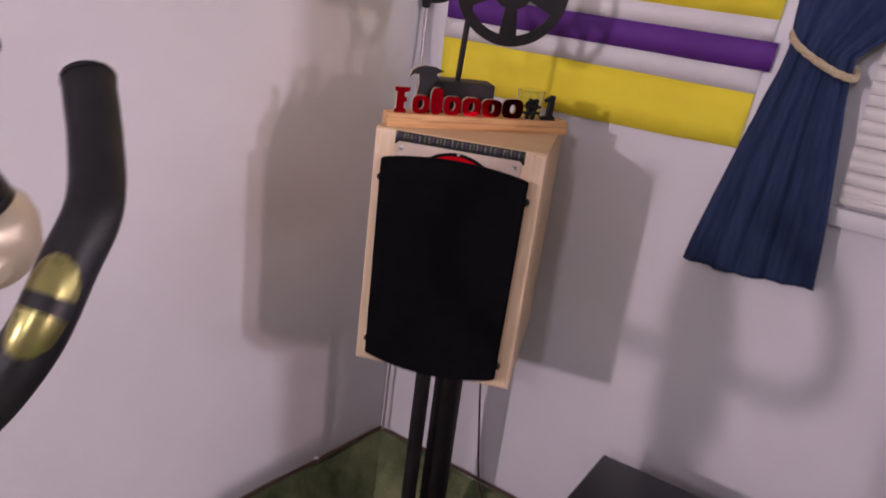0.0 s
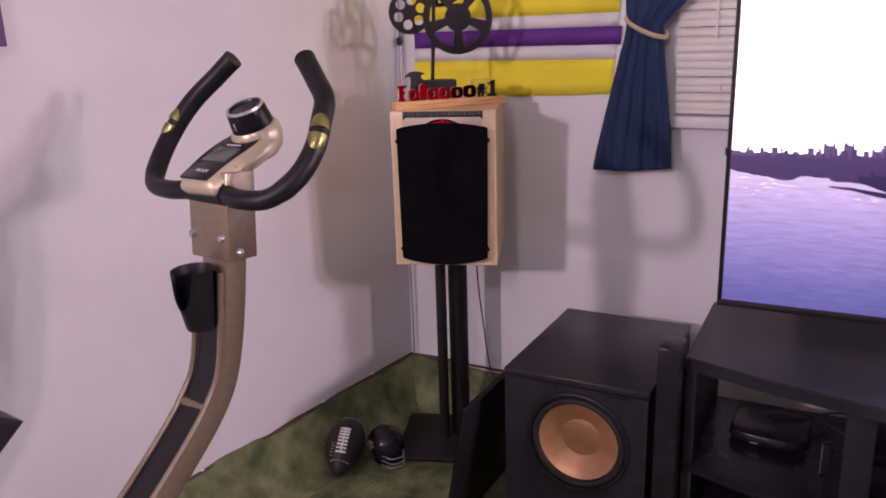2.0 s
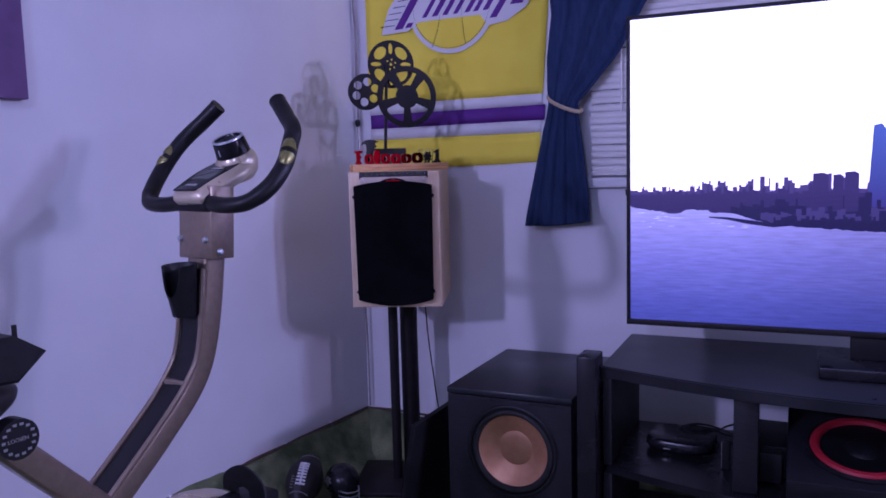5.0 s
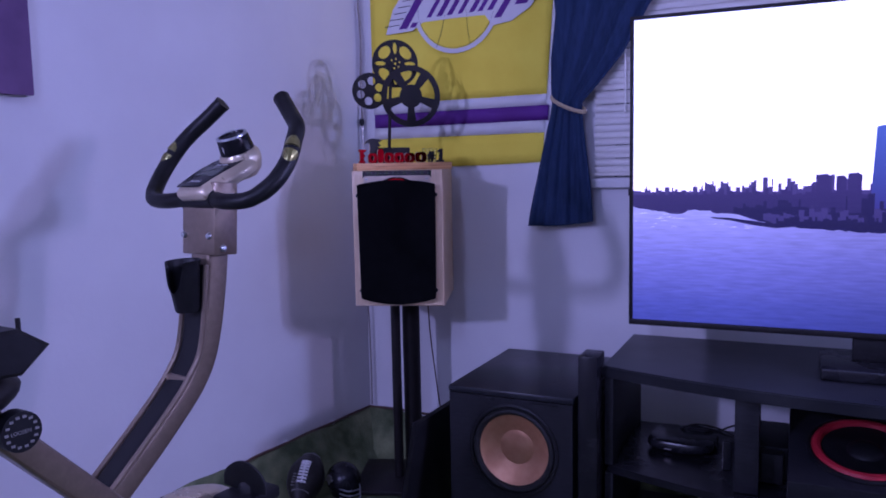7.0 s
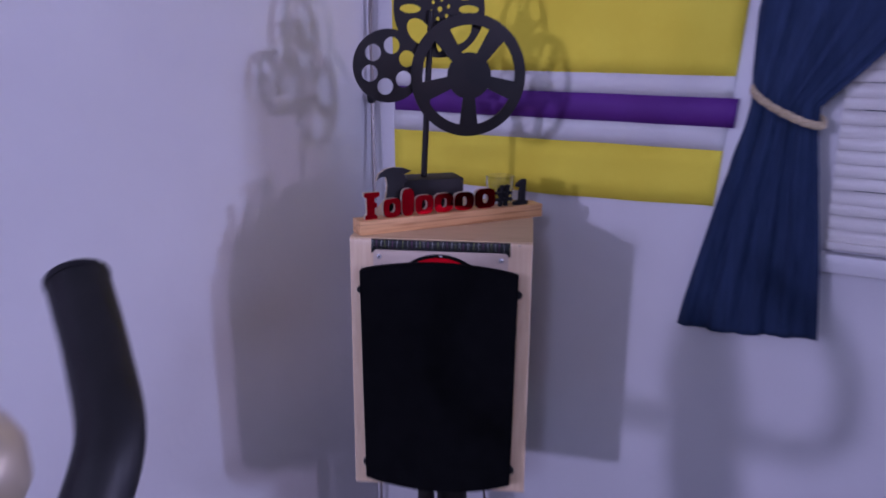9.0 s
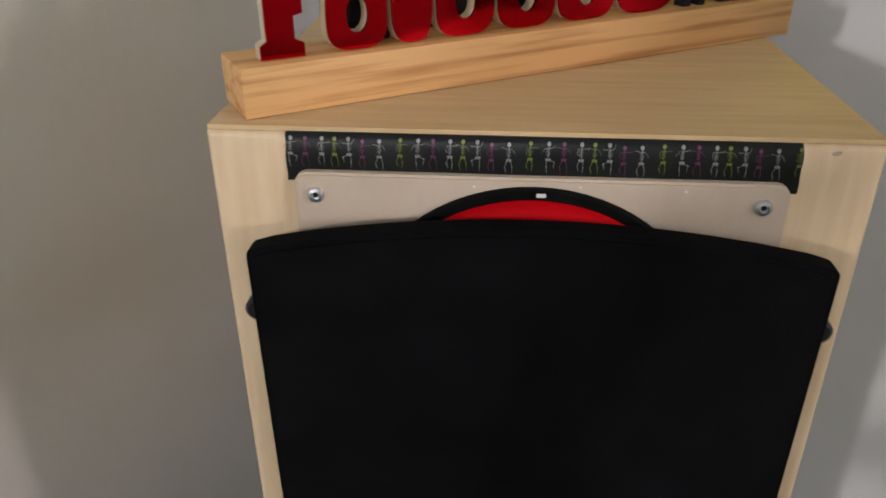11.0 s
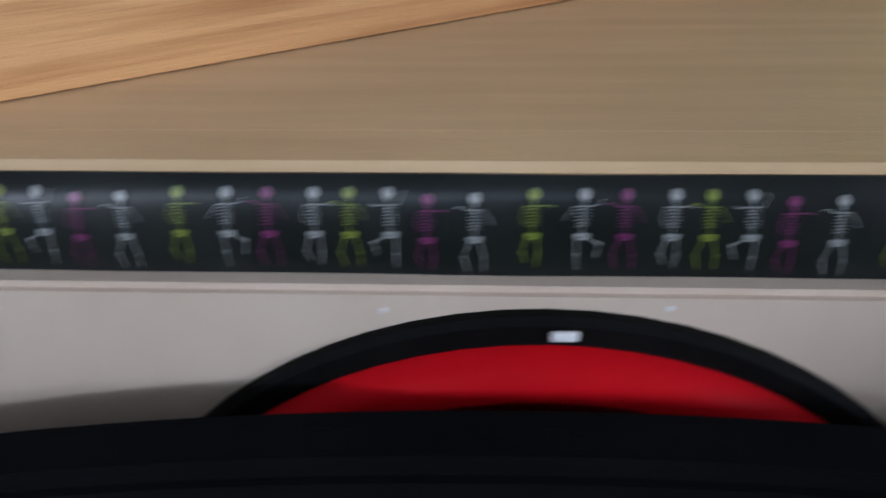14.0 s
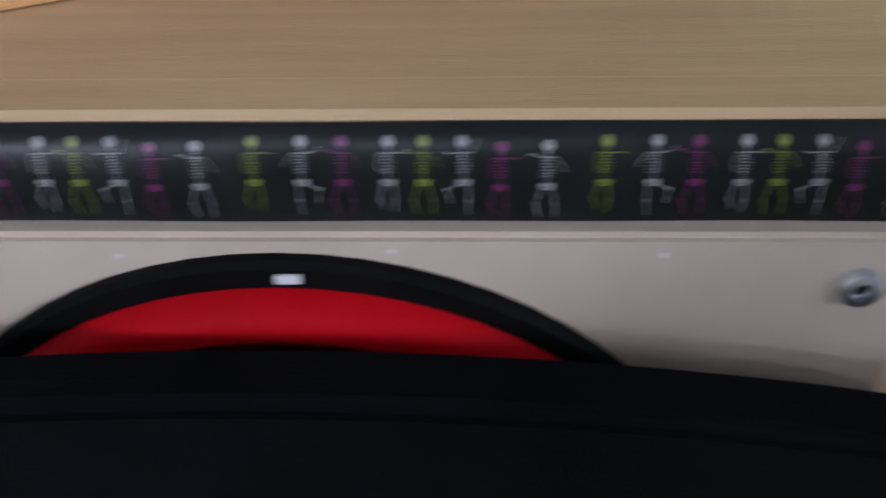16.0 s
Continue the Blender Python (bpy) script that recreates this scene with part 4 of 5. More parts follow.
def build_football():
    f = thing("football", look((0.165, -0.553, 0.088), (0.215, -0.66, 0.030)), "black mini football with white laces on the carpet", "football")
    prof = []
    for k in range(17):
        t = -1 + k / 8
        prof.append((0.060 * (1 - t * t) ** 0.95 if abs(t) < 1 else 0, 0.112 * t))
    body = part("body", lathe(prof, 36), LEATHER, f)
    up = Vector((-0.15, 0.98, 0)).normalized()
    side = Vector((up.y, -up.x, 0))

    def on(z, off, lift=0.0012):
        rr = 0.060 * (1 - (z / 0.112) ** 2) ** 0.95 + lift
        return up * math.sqrt(max(rr * rr - off * off, 0)) + side * off + Vector((0, 0, z))

    part("lace", tube([on(z, 0) for z in np.linspace(-0.058, 0.022, 12)], 0.0032, 6), TRIM, f, "white lace")
    for z in np.linspace(-0.054, 0.018, 8):
        part("lace", tube([on(z, o, 0.002) for o in (-0.015, -0.007, 0, 0.007, 0.015)], 0.0033, 6), TRIM, f, "white lace")
    for z in (-0.075, 0.075):
        part("stripe", tube([on(z, 0.03 * math.sin(a), 0.0004) for a in np.linspace(-1.2, 1.2, 14)], 0.003, 6, squash=0.3), SILVER_PRINT, f)
    for k in range(5):
        p = on(-0.030 - 0.008 * k, 0.026, 0.0006)
        part("print_bar", tube([p - side * 0.008, p + side * 0.006], 0.0022, 5, squash=0.4), SILVER_PRINT, f)


build_football()


def build_helmet():
    h = thing("mini_helmet", pose(0.222, -0.432, 0.055, 0, 0, -25), "black mini sports helmet with silver emblem", "mini helmet")
    bm = bmesh.new()
    bmesh.ops.create_uvsphere(bm, u_segments=32, v_segments=20, radius=0.056)
    for v in list(bm.verts):
        v.co.x *= 1.14
        if v.co.z < -0.036:
            v.co.z = -0.052 + 0.2 * (v.co.z + 0.036)
    part("shell", bm, BLACK_GLOSS, h)
    part("emblem", moved(prism([(-.026, -.010), (-.008, -.004), (0.004, -.018), (.014, -.004), (.028, .004), (.014, .010), (.026, .018), (0, .018), (-.014, .008)], -0.0595, -0.0535, 0.0008), pose(0, 0.003, 0.008)), SILVER_PRINT, h, "silver printed emblem")
    for z in (-0.012, -0.028, -0.042):
        part("face_bar", tube(spline([(0.045, -0.036, z), (0.078, -0.022, z), (0.084, 0, z), (0.078, 0.022, z), (0.045, 0.036, z)], 4), 0.0024, 6), STEEL, h)


build_helmet()

# ---- subwoofer and its leaning grille ----
SUB = pose(0.740, -0.575, 0, 0, 0, 7)


def build_sub():
    s = thing("subwoofer", SUB, "black subwoofer with a copper coloured cone", "subwoofer")
    w, d, lo, hi = 0.355, 0.47, 0.052, 0.485
    part("body", box(0, w, 0.046, d, lo, hi - 0.018, 0.003), BLACK_ASH, s)
    part("top_panel", box(-0.002, w + 0.002, -0.002, d + 0.002, hi - 0.0175, hi, 0.004), BLACK_SATIN, s, "glossy black top panel")
    cx, cz = 0.189, 0.322
    part("front_baffle", pierced([(0.001, lo + 0.001), (w - 0.001, lo + 0.001), (w - 0.001, hi - 0.0195), (0.001, hi - 0.0195)], [circle(cx, cz, 0.118, 56)], 0.0, 0.0455), BLACK_ASH, s)
    to = pose(cx, 0.0, cz, 90, 0, 0)
    drv = part("driver_frame", moved(lathe([(0.128, 0.0), (0.128, 0.004), (0.124, 0.006), (0.118, 0.005), (0.117, -0.004)], 64), to), BLACK_PLASTIC, s, "black driver frame")
    part("surround", moved(lathe([(0.1175, -0.002), (0.114, 0.006), (0.108, 0.008), (0.102, 0.005), (0.099, -0.003)], 64), to), RUBBER, drv, "black rubber roll surround")
    part("cone", moved(lathe([(0.0985, -0.003), (0.097, -0.0045), (0.080, -0.0145), (0.060, -0.0245), (0.048, -0.0300), (0.0465, -0.0292), (0.036, -0.0262), (0.020, -0.0240), (0.0, -0.0232)], 72), to), COPPER, drv, "copper coloured metal cone")
    # two glossy pieces added under the top panel for glints along its edge
    part("badge", box(0.11, 0.135, -0.0035, 0.0, hi - 0.028, hi - 0.022, 0.0006), BLACK_GLOSS, s, "small glossy piece standing in for an edge glint")
    part("glint_strip", box(0.24, 0.315, -0.004, 0.0, hi - 0.026, hi - 0.0225, 0.0006), BLACK_GLOSS, s, "thin glossy strip standing in for an edge glint")
    part("badge", box(0.16, 0.20, -0.003, 0.0, lo + 0.012, lo + 0.018, 0.0006), SILVER_PRINT, s, "small silver badge")
    for x, y in ((0.04, 0.05), (w - 0.04, 0.05), (0.04, d - 0.05), (w - 0.04, d - 0.05)):
        ob = part("foot", lathe([(0, 0), (0.020, 0.0), (0.026, lo), (0, lo)], 20), RUBBER, s)
        ob.location = (x, y, 0)


build_sub()
lean = thing("leaning_grille", pose(0.594, -0.656, 0.001, 0, 10, 6), "black cloth grille frame leaning on the subwoofer", "grille frame")
part("frame", box(0, 0.016, 0, 0.40, 0.0, 0.388, 0.005), BLACK_PLASTIC, lean)
part("cloth", box(-0.003, 0.0, 0.006, 0.394, 0.006, 0.382, 0.001), GRILLE, lean)

# ---- television and its stand ----
TVP = pose(1.1799, -0.3560, 0.6590, 0, 0, 8)


def build_tv():
    t = thing("television", TVP, "large flat television showing a pale city skyline", "television")
    w, h = 1.436, 0.8075
    part("back_shell", box(0.002, w - 0.002, 0.014, 0.045, 0.002, h - 0.002, 0.004), BLACK_PLASTIC, t)
    for b in ((0, w, -0.003, 0.0135, 0, 0.014), (0, w, -0.003, 0.0135, h - 0.009, h), (0, 0.009, -0.003, 0.0135, 0.0145, h - 0.0095), (w - 0.009, w, -0.003, 0.0135, 0.0145, h - 0.0095)):
        part("bezel", box(*b, 0.0015), BLACK_METAL, t, "thin dark metal bezel")
    scr = part("screen", box(0.0095, w - 0.0095, 0.004, 0.013, 0.0145, h - 0.0095), WATER, t, "lit screen with lavender water")
    zl = 0.343
    part("screen_sky", box(0.0096, w - 0.0096, 0.0032, 0.0038, zl - 0.004, h - 0.0096), SKY, scr, "bright white sky on the screen")
    rng = random.Random(11)

    def skyline(name, x0, x1, lo, hi, grow, steps, mat, y0, foot, label=""):
        """A row of roofs between x0 and x1, lo to hi over the shore, on a ragged foot line."""
        x, up = x0, [(x0, zl + lo)]
        while x < x1 - steps:
            step = rng.uniform(0.4, 1.6) * steps
            tall = lo + (hi - lo) * rng.random() ** 2.2 * min(1.0, 0.25 + grow * (x - x0))
            up += [(x, zl + tall), (min(x + step, x1), zl + tall)]
            if rng.random() < 0.16:
                mid = min(x + step / 2, x1 - 0.001)
                up[-1:-1] = [(mid - 0.0008, zl + tall), (mid, zl + tall + rng.uniform(0.005, 0.014)), (mid + 0.0008, zl + tall)]
            x += step
        up.append((x1, zl + lo))
        low, x = [], x1
        while x > x0 + 0.012:
            low.append((x, foot(x) + rng.uniform(-0.0025, 0.0025)))
            x -= rng.uniform(0.006, 0.016)
        low.append((x0, foot(x0)))
        part(name, prism(up + low, y0, y0 + 0.0003), mat, scr, label)

    def shore(x):
        return 0.318 - 0.019 * min(1, x / 0.11) + (0.009 if 0.15 < x < 0.21 else 0) - 0.028 * min(1, max(0, (x - 0.27) / 0.08)) - 0.016 * min(1, max(0, (x - 0.35) / 0.24))

    skyline("screen_city", 0.0096, w - 0.0096, 0.012, 0.060, 1.6, 0.0075, CITY_PALE, 0.0027, shore, "violet skyline silhouette on the screen")
    skyline("screen_city", 0.0096, w - 0.0096, 0.004, 0.036, 2.2, 0.0060, CITY, 0.0022, shore)
    skyline("screen_city", 0.26, w - 0.0096, -0.030, 0.012, 3.0, 0.0095, CITY_DARK, 0.0017, shore)
    skyline("screen_city", 0.33, w - 0.0096, -0.052, -0.010, 3.0, 0.0120, CITY_PALE, 0.0012, lambda x: shore(x) + 0.006)
    skyline("screen_city", 0.36, w - 0.0096, -0.062, -0.028, 3.0, 0.0085, CITY_DARK, 0.0007, shore)
    for bx, bw, top in ((0.446, 0.034, 0.054), (0.490, 0.022, 0.050), (0.515, 0.030, 0.056), (0.626, 0.036, 0.062), (0.70, 0.03, 0.075), (0.80, 0.05, 0.060)):
        part("screen_block", prism([(bx, zl - 0.04), (bx + bw, zl - 0.04), (bx + bw, zl + top - 0.006), (bx + bw * 0.7, zl + top), (bx, zl + top - 0.002)], 0.0014, 0.0016), CITY, scr)
    part("screen_tower", prism([(0.563, zl - 0.03), (0.606, zl - 0.03), (0.600, zl + 0.150), (0.588, zl + 0.166), (0.572, zl + 0.162)], 0.0018, 0.0021), TOWER, scr, "tall bluish tower on the screen")
    part("screen_jetty", prism([(0.205, 0.290), (0.25, 0.289), (0.31, 0.281), (0.40, 0.268), (0.36, 0.264), (0.30, 0.272), (0.25, 0.283), (0.21, 0.287)], 0.0018, 0.0021), CITY_DARK, scr)
    for k in range(26):
        bx, bz = rng.gauss(0.065, 0.03), rng.uniform(0.262, 0.299)
        if k > 15:
            bx, bz = rng.uniform(0.20, 0.34), rng.uniform(0.270, 0.277) - 0.01 * rng.random()
        bx = max(0.012, bx)
        part("screen_glitter", prism([(bx, bz), (bx + rng.uniform(0.008, 0.026), bz + 0.0006), (bx + 0.010, bz + 0.0022)], 0.0034, 0.0036), GLITTER, scr)
    part("side_button", box(-0.005, -0.0005, 0.008, 0.016, 0.345, 0.362, 0.001), BLACK_PLASTIC, t)
    part("neck", box(w / 2 - 0.18, w / 2 + 0.18, 0.02, 0.036, -0.06, 0.002, 0.003), BLACK_PLASTIC, t)
    part("foot_plate", box(w / 2 - 0.25, w / 2 + 0.25, -0.085, 0.13, -0.0880, -0.060, 0.004), BLACK_GLOSS, t, "wide glossy black foot plate")


build_tv()
ENT = pose(1.173, -0.329, 0, 0, 0, 8)


def build_tv_stand():
    s = thing("tv_stand", ENT, "black wooden television stand with open shelves", "tv stand")
    mid = 0.725
    half = 0.765

    def bow(lo, inset=0.0):
        out = [(mid + half - inset, 0.255), (mid - half + inset, 0.255)]
        for k in range(17):
            t = -1 + k / 8
            out.append((mid + (half - inset) * t, -0.285 + inset + 0.135 * abs(t) ** 2.2))
        return out

    def slab(z0, z1, inset, mat, name, label=""):
        bm = bmesh.new()
        face = bm.faces.new([bm.verts.new((x, y, z0)) for x, y in bow(0, inset)])
        out = bmesh.ops.extrude_face_region(bm, geom=[face])
        bmesh.ops.translate(bm, vec=(0, 0, z1 - z0), verts=[v for v in out["geom"] if isinstance(v, bmesh.types.BMVert)])
        bmesh.ops.bevel(bm, geom=[e for e in bm.edges if abs(e.verts[0].co.z - e.verts[1].co.z) < 1e-6], offset=0.003, segments=2, affect="EDGES")
        part(name, bm, mat, s, label)

    slab(0.540, 0.570, 0.0, BLACK_SATIN, "top", "black bow-fronted top")
    slab(0.280, 0.300, 0.012, BLACK_GLOSS, "shelf", "glossy black shelf")
    slab(0.055, 0.080, 0.006, BLACK_ASH, "bottom_shelf")
    for x in (mid - half + 0.004, mid + half - 0.026):
        part("side_panel", box(x, x + 0.022, -0.14, 0.25, 0.081, 0.279, 0.002), BLACK_ASH, s)
        part("side_panel", box(x, x + 0.022, -0.14, 0.25, 0.301, 0.539, 0.002), BLACK_ASH, s)
    for x in (-0.092, 1.492):
        part("corner_post", box(x, x + 0.050, -0.20, -0.115, 0.0, 0.602, 0.004), BLACK_GLOSS, s, "glossy square corner post")
    for x in (0.288, mid + 0.35):
        part("divider", box(x, x + 0.055, -0.20, -0.13, 0.301, 0.539, 0.002), BLACK_ASH, s)
        part("divider", box(x, x + 0.055, -0.20, -0.13, 0.081, 0.279, 0.002), BLACK_ASH, s)
    part("plinth", box(0.02, 1.43, -0.10, 0.2, 0.0, 0.054, 0.002), BLACK_ASH, s)


build_tv_stand()


def build_shelf_things():
    m = ENT @ pose(0.135, 0.075, 0.301, 0, 0, -6)
    b = thing("media_box", m, "rounded black media box on the stand shelf", "media box")
    bm = bmesh.new()
    rings = []
    for f, z in ((0.80, 0.004), (0.95, 0.008), (1.0, 0.014), (1.0, 0.024), (0.965, 0.031), (0.90, 0.034)):
        rings.append([bm.verts.new((0.088 * f * math.copysign(abs(math.cos(a)) ** 0.5, math.cos(a)), 0.082 * f * math.copysign(abs(math.sin(a)) ** 0.5, math.sin(a)), z)) for a in (2 * math.pi * k / 48 for k in range(48))])
    for a, c in zip(rings, rings[1:]):
        for k in range(48):
            bm.faces.new((a[k], a[(k + 1) % 48], c[(k + 1) % 48], c[k]))
    bm.faces.new(rings[0][::-1])
    bm.faces.new(rings[-1])
    part("case", bm, BLACK_GLOSS, b)
    part("seam", lathe([(0.0, 0.0), (0.06, 0.0), (0.062, 0.004), (0, 0.004)], 28), RUBBER, b)
    part("light_strip", box(-0.03, -0.012, -0.0838, -0.0822, 0.013, 0.0155), SILVER_PRINT, b)
    for k, pts in enumerate((((0.05, 0.10, 0.306), (0.12, 0.15, 0.33), (0.2, 0.13, 0.34), (0.26, 0.17, 0.31), (0.34, 0.2, 0.32)), ((0.08, 0.11, 0.306), (0.15, 0.13, 0.345), (0.22, 0.17, 0.33), (0.30, 0.14, 0.306)), ((0.2, 0.18, 0.306), (0.27, 0.16, 0.35), (0.36, 0.14, 0.36), (0.43, 0.18, 0.31)))):
        cable("shelf_cable", [ENT @ Vector(p) for p in pts], 0.003, RUBBER, "black cable lying behind the media box")
    st = thing("stick_device", ENT @ pose(0.262, -0.06, 0.301), "slim upright black stick with a pale edge", "stick")
    part("case", box(-0.010, 0.010, -0.006, 0.006, 0.0, 0.075, 0.002), BLACK_GLOSS, st)
    part("pale_edge", box(-0.0112, -0.0102, -0.005, 0.005, 0.004, 0.07), SILVER_PRINT, st)
    rc = thing("receiver", ENT @ pose(0.335, 0.0, 0.301), "black receiver box with tiny white lights", "receiver")
    part("case", box(-0.03, 0.07, -0.09, 0.12, 0.003, 0.085, 0.004), BLACK_PLASTIC, rc)
    for z in (0.03, 0.05):
        part("indicator_light", moved(lathe([(0.0016, 0), (0.0012, 0.001), (0, 0.001)], 8), pose(-0.005, -0.1310, z, 90, 0, 0)), LED, rc)
    part("front_foot", box(-0.02, 0.06, -0.131, -0.0905, 0.006, 0.08, 0.003), BLACK_PLASTIC, rc)


build_shelf_things()


def build_centre():
    c = thing("centre_speaker", pose(1.752, -0.352, 0.412, 17, 0, 8), "black speaker lying back with a red driver ring", "speaker")
    part("cabinet", box(-0.165, 0.43, -0.15, 0.15, -0.060, -0.004, 0.005), BLACK_ASH, c)
    for x in (0.0, 0.27):
        to = pose(x, 0.0, 0.0)
        d = part("driver", moved(lathe([(0.128, -0.0038), (0.128, 0.002), (0.122, 0.005), (0.1165, 0.003)], 56), to), BLACK_PLASTIC, c, "black driver frame")
        part("red_ring", moved(lathe([(0.116, 0.001), (0.111, 0.008), (0.104, 0.010), (0.097, 0.006), (0.094, -0.002)], 56), to), RED_RING, d, "red rubber surround ring")
        part("cone", moved(lathe([(0.0935, -0.0022), (0.040, -0.0035), (0.034, 0.003), (0.018, 0.008), (0, 0.009)], 48), to), BLACK_PLASTIC, d)


build_centre()

# ---- picture on the side wall ----


def build_canvas():
    c = thing("wall_canvas", pose(0.0, -2.092, 1.281, 0, 0, 90), "purple space print canvas hanging on the wall", "canvas print")
    part("canvas", box(0.0, 0.80, -0.032, -0.002, 0, 0.62, 0.002), CANVAS, c)
    part("pale_arc", pierced(circle(0.47, 0.29, 0.225, 48), [circle(0.450, 0.30, 0.190, 48)], -0.0345, -0.0325), CANVAS_DISC, c, "pale curved arc of the print")
    part("disc", prism(circle(0.450, 0.30, 0.189, 48), -0.0340, -0.0325), CANVAS_RUST, c, "rusty disc of the print")


build_canvas()

# ---- exercise bike ----


def build_bike():
    b = thing("exercise_bike", pose(0.580, 0, 0), "champagne folding exercise bike with black handlebar", "exercise bike")
    part("mast", tube(spline([(0.002, -1.246, 1.02), (0, -1.264, 0.86), (-0.004, -1.286, 0.74), (-0.008, -1.317, 0.668), (-0.010, -1.389, 0.593), (-0.012, -1.534, 0.471), (-0.012, -2.08, 0.040)], 6), 0.03, 20, width=(0.035, 0.026)), BRONZE, b, "champagne bent steel mast")
    # raised rails left and right of the groove up the mast
    front = [(-1.292, 0.90), (-1.313, 0.745), (-1.346, 0.680), (-1.418, 0.606), (-1.60, 0.452)]
    for sx in (-0.038, 0.030):
        part("mast_rail", tube(spline([(sx - 0.003 * k / 2, y, z) for k, (y, z) in enumerate(front)], 6), 0.006, 8), BRONZE, b)
    part("groove", tube(spline([(-0.003 - 0.0015 * k, y + 0.001, z) for k, (y, z) in enumerate(front)], 6), 0.02, 12, width=(0.028, 0.0025)), BLACK_PLASTIC, b, "dark groove up the mast")
    part("groove_bridge", box(-0.036, 0.024, -1.357, -1.332, 0.660, 0.678, 0.003), BRONZE, b)
    sleeve = part("sleeve", moved(box(-0.046, 0.052, -0.032, 0.030, -0.072, 0.078, 0.0025), pose(0, -1.252, 0.990, -4, 0, 0)), BRONZE, b, "champagne steel sleeve under the console")
    for x, y, z in ((-0.040, -1.281, 0.9596), (0.036, -1.281, 0.9593)):
        part("bolt", moved(lathe([(0.0075, 0), (0.0075, 0.003), (0.0045, 0.008), (0, 0.0088)], 14), pose(x, y - 0.003, z, 90, 0, 0)), STEEL, sleeve, "chrome domed bolt")
    part("bolt", moved(lathe([(0.0075, 0), (0.0075, 0.003), (0.0045, 0.007), (0, 0.0078)], 14), pose(0.0525, -1.266, 0.9325, 0, 90, 0)), STEEL, sleeve, "chrome domed bolt")
    # cup holder
    cup = lathe([(0.0, 0.0), (0.027, 0.0), (0.029, 0.004), (0.038, 0.098), (0.0415, 0.106), (0.0385, 0.106), (0.034, 0.095), (0.025, 0.006), (0.0, 0.006)], 40)
    for v in cup.verts:
        a = math.degrees(math.atan2(v.co.y, v.co.x))
        if v.co.z > 0.07 and abs(a + 84) < 40:
            v.co.z -= 0.062 * (1 - (abs(a + 84) / 40) ** 2) ** 0.5
    part("bottle_holder", moved(cup, pose(0.002, -1.322, 0.806, 3, 0, 0) @ Matrix.Diagonal((0.86, 0.86, 1, 1))), BLACK_PLASTIC, b, "black plastic bottle holder")
    # handlebar
    right = [(0.0, -1.270, 1.034), (0.045, -1.277, 1.034), (0.090, -1.282, 1.030), (0.142, -1.270, 1.035), (0.172, -1.236, 1.064), (0.180, -1.199, 1.107), (0.170, -1.168, 1.150), (0.156, -1.143, 1.181), (0.120, -1.123, 1.211), (0.084, -1.108, 1.244)]
    left = [(-p[0] - (0.016 if i < 8 else 0.024) + 0.006 * max(0, 3 - i), p[1] + 0.002, p[2]) for i, p in enumerate(right)]
    for side, run in (("right", right), ("left", left)):
        part("handlebar_half", tube(spline(run[1:], 6), [0.0165] * 15 + [0.0178] * 30 + [0.0180] * 4, 16), FOAM, b, "black foam-covered handlebar")
        cap = part("end_cap", tube([Vector(run[-1]), Vector(run[-1]) + (Vector(run[-1]) - Vector(run[-2])).normalized() * 0.004], 0.0187, 16), BLACK_PLASTIC, b)
        sgn = 1 if side == "right" else -1
        for k, (f0, f1) in enumerate(((4.70, 5.45), (5.60, 6.35))):
            pts = spline(run, 10)
            seg = pts[int(f0 * 10):int(f1 * 10) + 1]
            n = len(seg)
            seg = [p + Vector((0.0042 if sgn > 0 else -0.001, -0.0044, 0.0022)) for p in seg]
            half = [math.sqrt(max(1 - ((1 - i / (n - 1)) if k == 0 else i / (n - 1)) ** 2, 0.03)) for i in range(n)]
            part("pulse_pad", tube(seg, [0.0160 * q for q in half], 18), OLIVE, b, "olive metal pulse pad")
    part("bar_clamp", tube([(-0.050, -1.272, 1.034), (0.050, -1.276, 1.034)], 0.0195, 18), BLACK_PLASTIC, b)
    # console
    tilt = pose(0.004, -1.309, 1.057, 24, 0, 0)
    edge = [(-0.040, 0.0), (0.040, 0.0), (0.0445, 0.004), (0.0445, 0.016), (0.0425, 0.045), (0.044, 0.075), (0.049, 0.105), (0.0505, 0.130), (0.046, 0.158), (0.032, 0.175),
            (-0.032, 0.175), (-0.047, 0.158), (-0.056, 0.132), (-0.061, 0.105), (-0.060, 0.075), (-0.054, 0.045), (-0.0465, 0.016), (-0.0445, 0.004)]

    def shell(rows):
        """Lofts the console outline; each row is (inset, height)."""
        bm = bmesh.new()
        loops = [[bm.verts.new((x * (1 - inset / 0.042), 0.088 + (y - 0.088) * (1 - inset / 0.088), z)) for x, y in edge] for inset, z in rows]
        n = len(edge)
        for a, c in zip(loops, loops[1:]):
            for k in range(n):
                bm.faces.new((a[k], a[(k + 1) % n], c[(k + 1) % n], c[k]))
        bm.faces.new(loops[0][::-1])
        bm.faces.new(loops[-1])
        return bm

    con = part("console", moved(shell([(0.012, -0.036), (0.004, -0.030), (0.0, -0.018), (0.001, -0.011), (0.009, 0.0), (0.011, 0.001)]), tilt), SILVER, b, "champagne plastic console")
    part("face_panel", moved(shell([(0.0085, 0.0005), (0.0085, 0.0022), (0.0095, 0.0028)]), tilt @ pose(-0.005, -0.002, 0)), BLACK_GLOSS, con, "black console face")
    part("display", moved(box(-0.038, 0.022, 0.058, 0.102, 0.0029, 0.0036, 0.0003), tilt), LCD, con, "grey liquid crystal display")
    word = lettering("MODE", 0.0110, 0.0003)
    part("button_lettering", moved(word, tilt @ pose(-0.020, 0.026, 0.0032)), WHITE_PRINT, con)
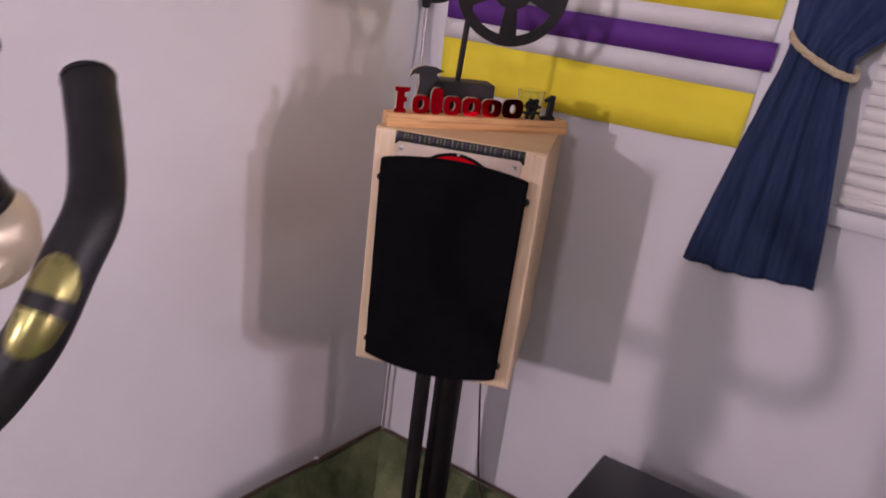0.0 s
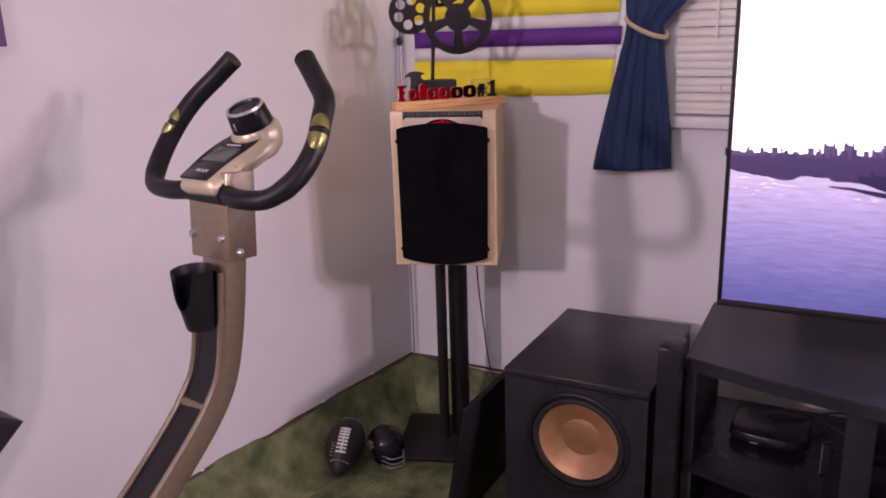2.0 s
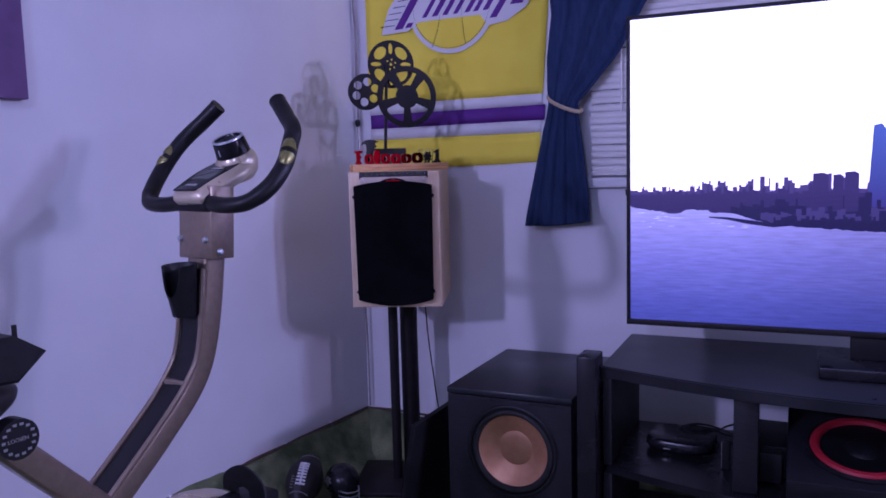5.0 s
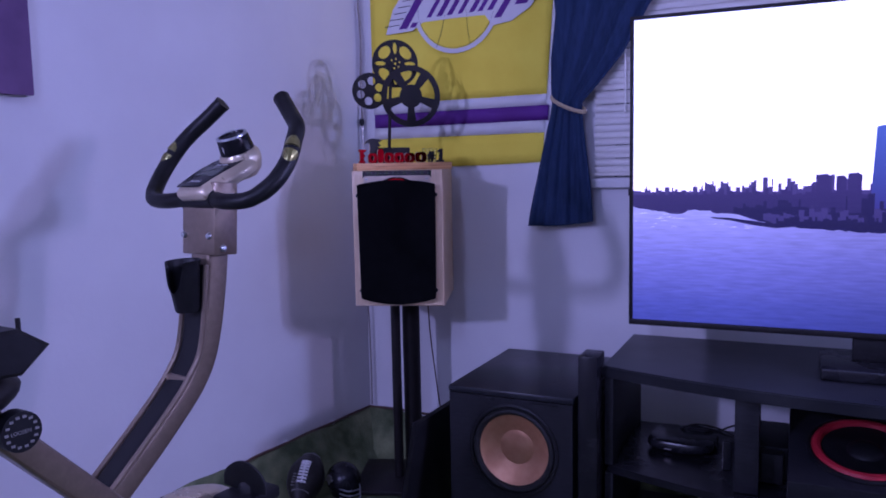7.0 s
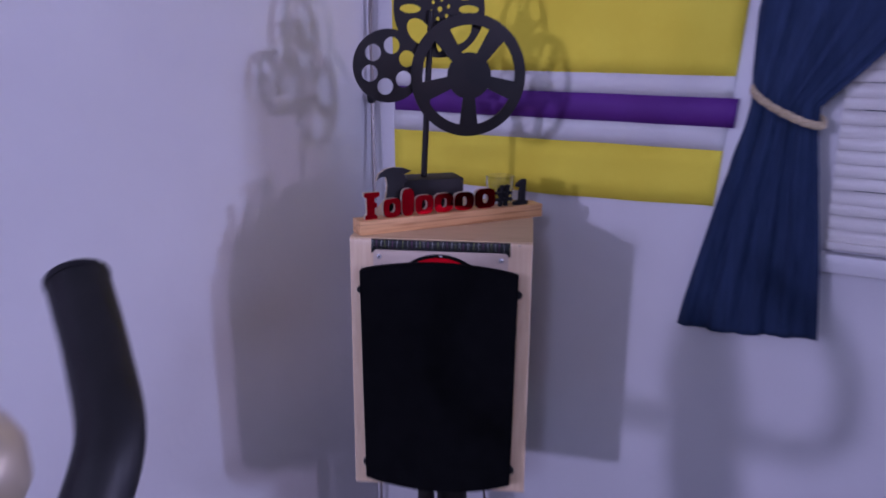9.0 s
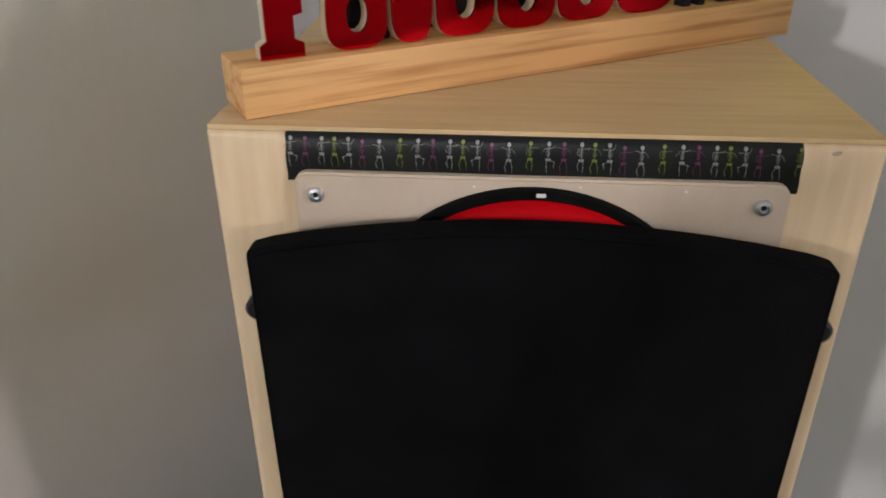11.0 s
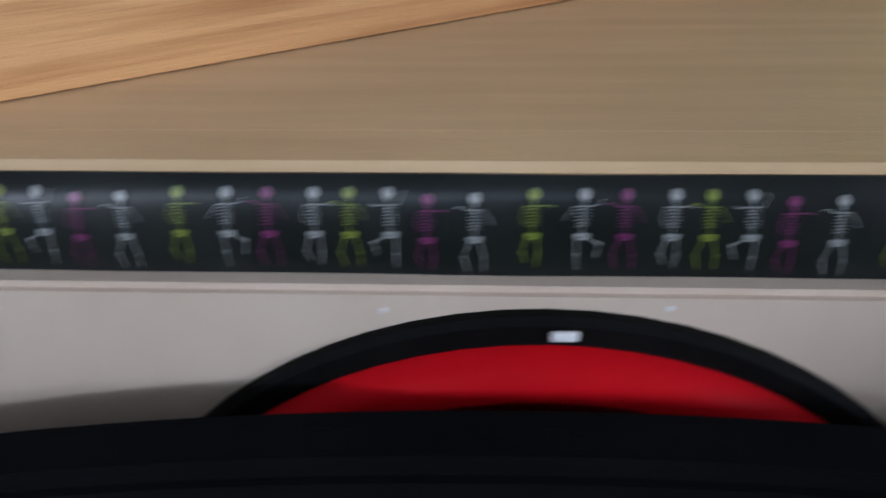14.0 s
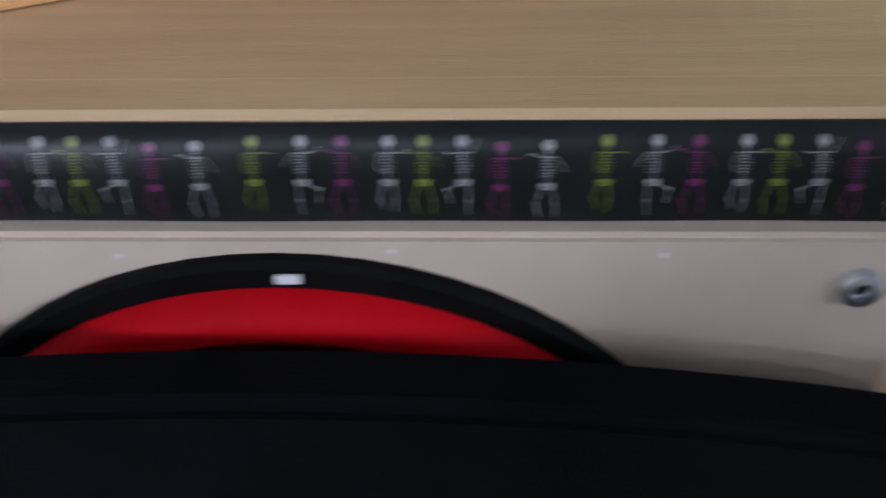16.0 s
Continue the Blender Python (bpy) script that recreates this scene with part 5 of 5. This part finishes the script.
    part("brand_bar", moved(box(-0.022, 0.012, 0.108, 0.1115, 0.0027, 0.0033), tilt), WHITE_PRINT, con)
    # knob on a neck
    stem = tilt @ pose(-0.002, 0.1615, 0)
    part("knob_neck", moved(lathe([(0, -0.046), (0.026, -0.046), (0.038, -0.034), (0.0455, -0.012), (0.0445, 0.004), (0.0385, 0.0130), (0.0, 0.0135)], 36), stem), SILVER, con, "champagne knob base")
    kn = part("knob", moved(lathe([(0, 0.0137), (0.0375, 0.0137), (0.0375, 0.018), (0.0345, 0.045), (0.0325, 0.0505), (0.0285, 0.0505), (0.0265, 0.0470), (0.0175, 0.0462), (0.0165, 0.0475), (0.0, 0.0475)], 40), stem), BLACK_GLOSS, con, "black round resistance knob")
    part("knob_ring", moved(lathe([(0.0290, 0.0506), (0.0310, 0.0522), (0.0330, 0.0512), (0.0340, 0.0475)], 40), stem), STEEL, kn, "chrome knob ring")
    part("pointer_mark", moved(box(-0.0008, 0.0008, -0.0372, -0.0352, 0.022, 0.036), stem), WHITE_PRINT, kn)
    # crossing seat tube, seat, knob
    part("seat_tube", tube([(0.062, -1.12, 0.040), (0.062, -1.35, 0.270), (0.062, -1.58, 0.508), (0.062, -1.77, 0.712)], 0.03, 16, width=(0.030, 0.024)), BRONZE, b, "champagne cross tube")
    part("pivot", tube([(-0.055, -1.545, 0.472), (0.090, -1.545, 0.472)], 0.026, 20), BLACK_PLASTIC, b)
    knob = part("lock_knob", tube([(0.093, -1.743, 0.698), (0.122, -1.743, 0.698)], 0.032, 28), BLACK_PLASTIC, b, "black round locking knob")
    for k in range(14):
        a = 2 * math.pi * k / 14
        part("print_bar", box(0.1221, 0.1226, -1.743 + 0.024 * math.cos(a) - 0.0030, -1.743 + 0.024 * math.cos(a) + 0.0030, 0.698 + 0.024 * math.sin(a) - 0.002, 0.698 + 0.024 * math.sin(a) + 0.002), SILVER_PRINT, knob)
    word = lettering("LOOSEN", 0.0085, 0.0003)
    part("print_word", moved(word, pose(0.1225, -1.761, 0.695, 90, 0, 90)), SILVER_PRINT, knob)
    seat = bmesh.new()
    bmesh.ops.create_uvsphere(seat, u_segments=32, v_segments=18, radius=1)
    for v in seat.verts:
        t = v.co.y
        v.co = Vector((0.06 + v.co.x * (0.075 + 0.055 * max(0, -t)), -1.865 + t * 0.155, 0.752 + v.co.z * (0.048 if v.co.z < 0 else 0.042) + 0.012 * t * t))
    part("seat_pad", seat, LEATHER, b, "padded black saddle")
    part("seat_post", tube([(0.062, -1.765, 0.705), (0.062, -1.84, 0.735)], 0.02, 14), BLACK_METAL, b)
    part("back_bracket", moved(prism([(-1.90, 0.79), (-1.66, 0.772), (-1.612, 0.812), (-1.66, 0.845), (-1.90, 0.848)], -0.06, 0.03, 0.006), pose(0.070, -0.078, 0.014, 0, 0, 90)), BLACK_PLASTIC, b, "black plastic bracket above the saddle")
    for y, z in ((-1.765, 0.868), (-1.722, 0.858)):
        part("pin", tube([(0.095, y, 0.84), (0.095, y, z + 0.012)], 0.004, 10), BLACK_METAL, b)
    # drive housing, cranks and pedal
    hous = lathe([(0.0, -0.05), (0.14, -0.05), (0.185, -0.035), (0.195, 0.0), (0.185, 0.035), (0.14, 0.05), (0.0, 0.05)], 48)
    part("flywheel_housing", moved(hous, pose(0.01, -1.36, 0.245, 0, 90, 0)), SILVER, b, "champagne flywheel housing")
    part("crank_disc", tube([(0.062, -1.36, 0.245), (0.075, -1.36, 0.245)], 0.10, 40), BLACK_PLASTIC, b)
    part("crank_arm", tube([(0.085, -1.36, 0.245), (0.095, -1.318, 0.430)], 0.014, 12), BLACK_METAL, b)
    part("crank_arm", tube([(-0.065, -1.36, 0.245), (-0.075, -1.485, 0.140)], 0.014, 12), BLACK_METAL, b)
    ped = part("pedal", box(0.10, 0.185, -1.370, -1.262, 0.425, 0.452, 0.008), BLACK_PLASTIC, b, "black pedal with strap")
    part("pedal_strap", tube(spline([(0.104, -1.318, 0.452), (0.108, -1.318, 0.475), (0.142, -1.318, 0.490), (0.176, -1.318, 0.475), (0.18, -1.318, 0.452)], 5), 0.02, 12, width=(0.022, 0.003)), RUBBER, ped, "black rubber pedal strap")
    part("pedal", box(-0.175, -0.08, -1.535, -1.435, 0.125, 0.155, 0.008), BLACK_PLASTIC, b, "black pedal with strap")
    for y in (-1.04, -2.09):
        part("floor_bar", tube([(-0.22, y, 0.032), (0.22, y, 0.032)], 0.028, 18), BRONZE, b)
        for x in (-0.225, 0.225):
            part("bar_cap", tube([(x - 0.018, y, 0.032), (x + 0.018, y, 0.032)], 0.0315, 18), RUBBER, b)


build_bike()
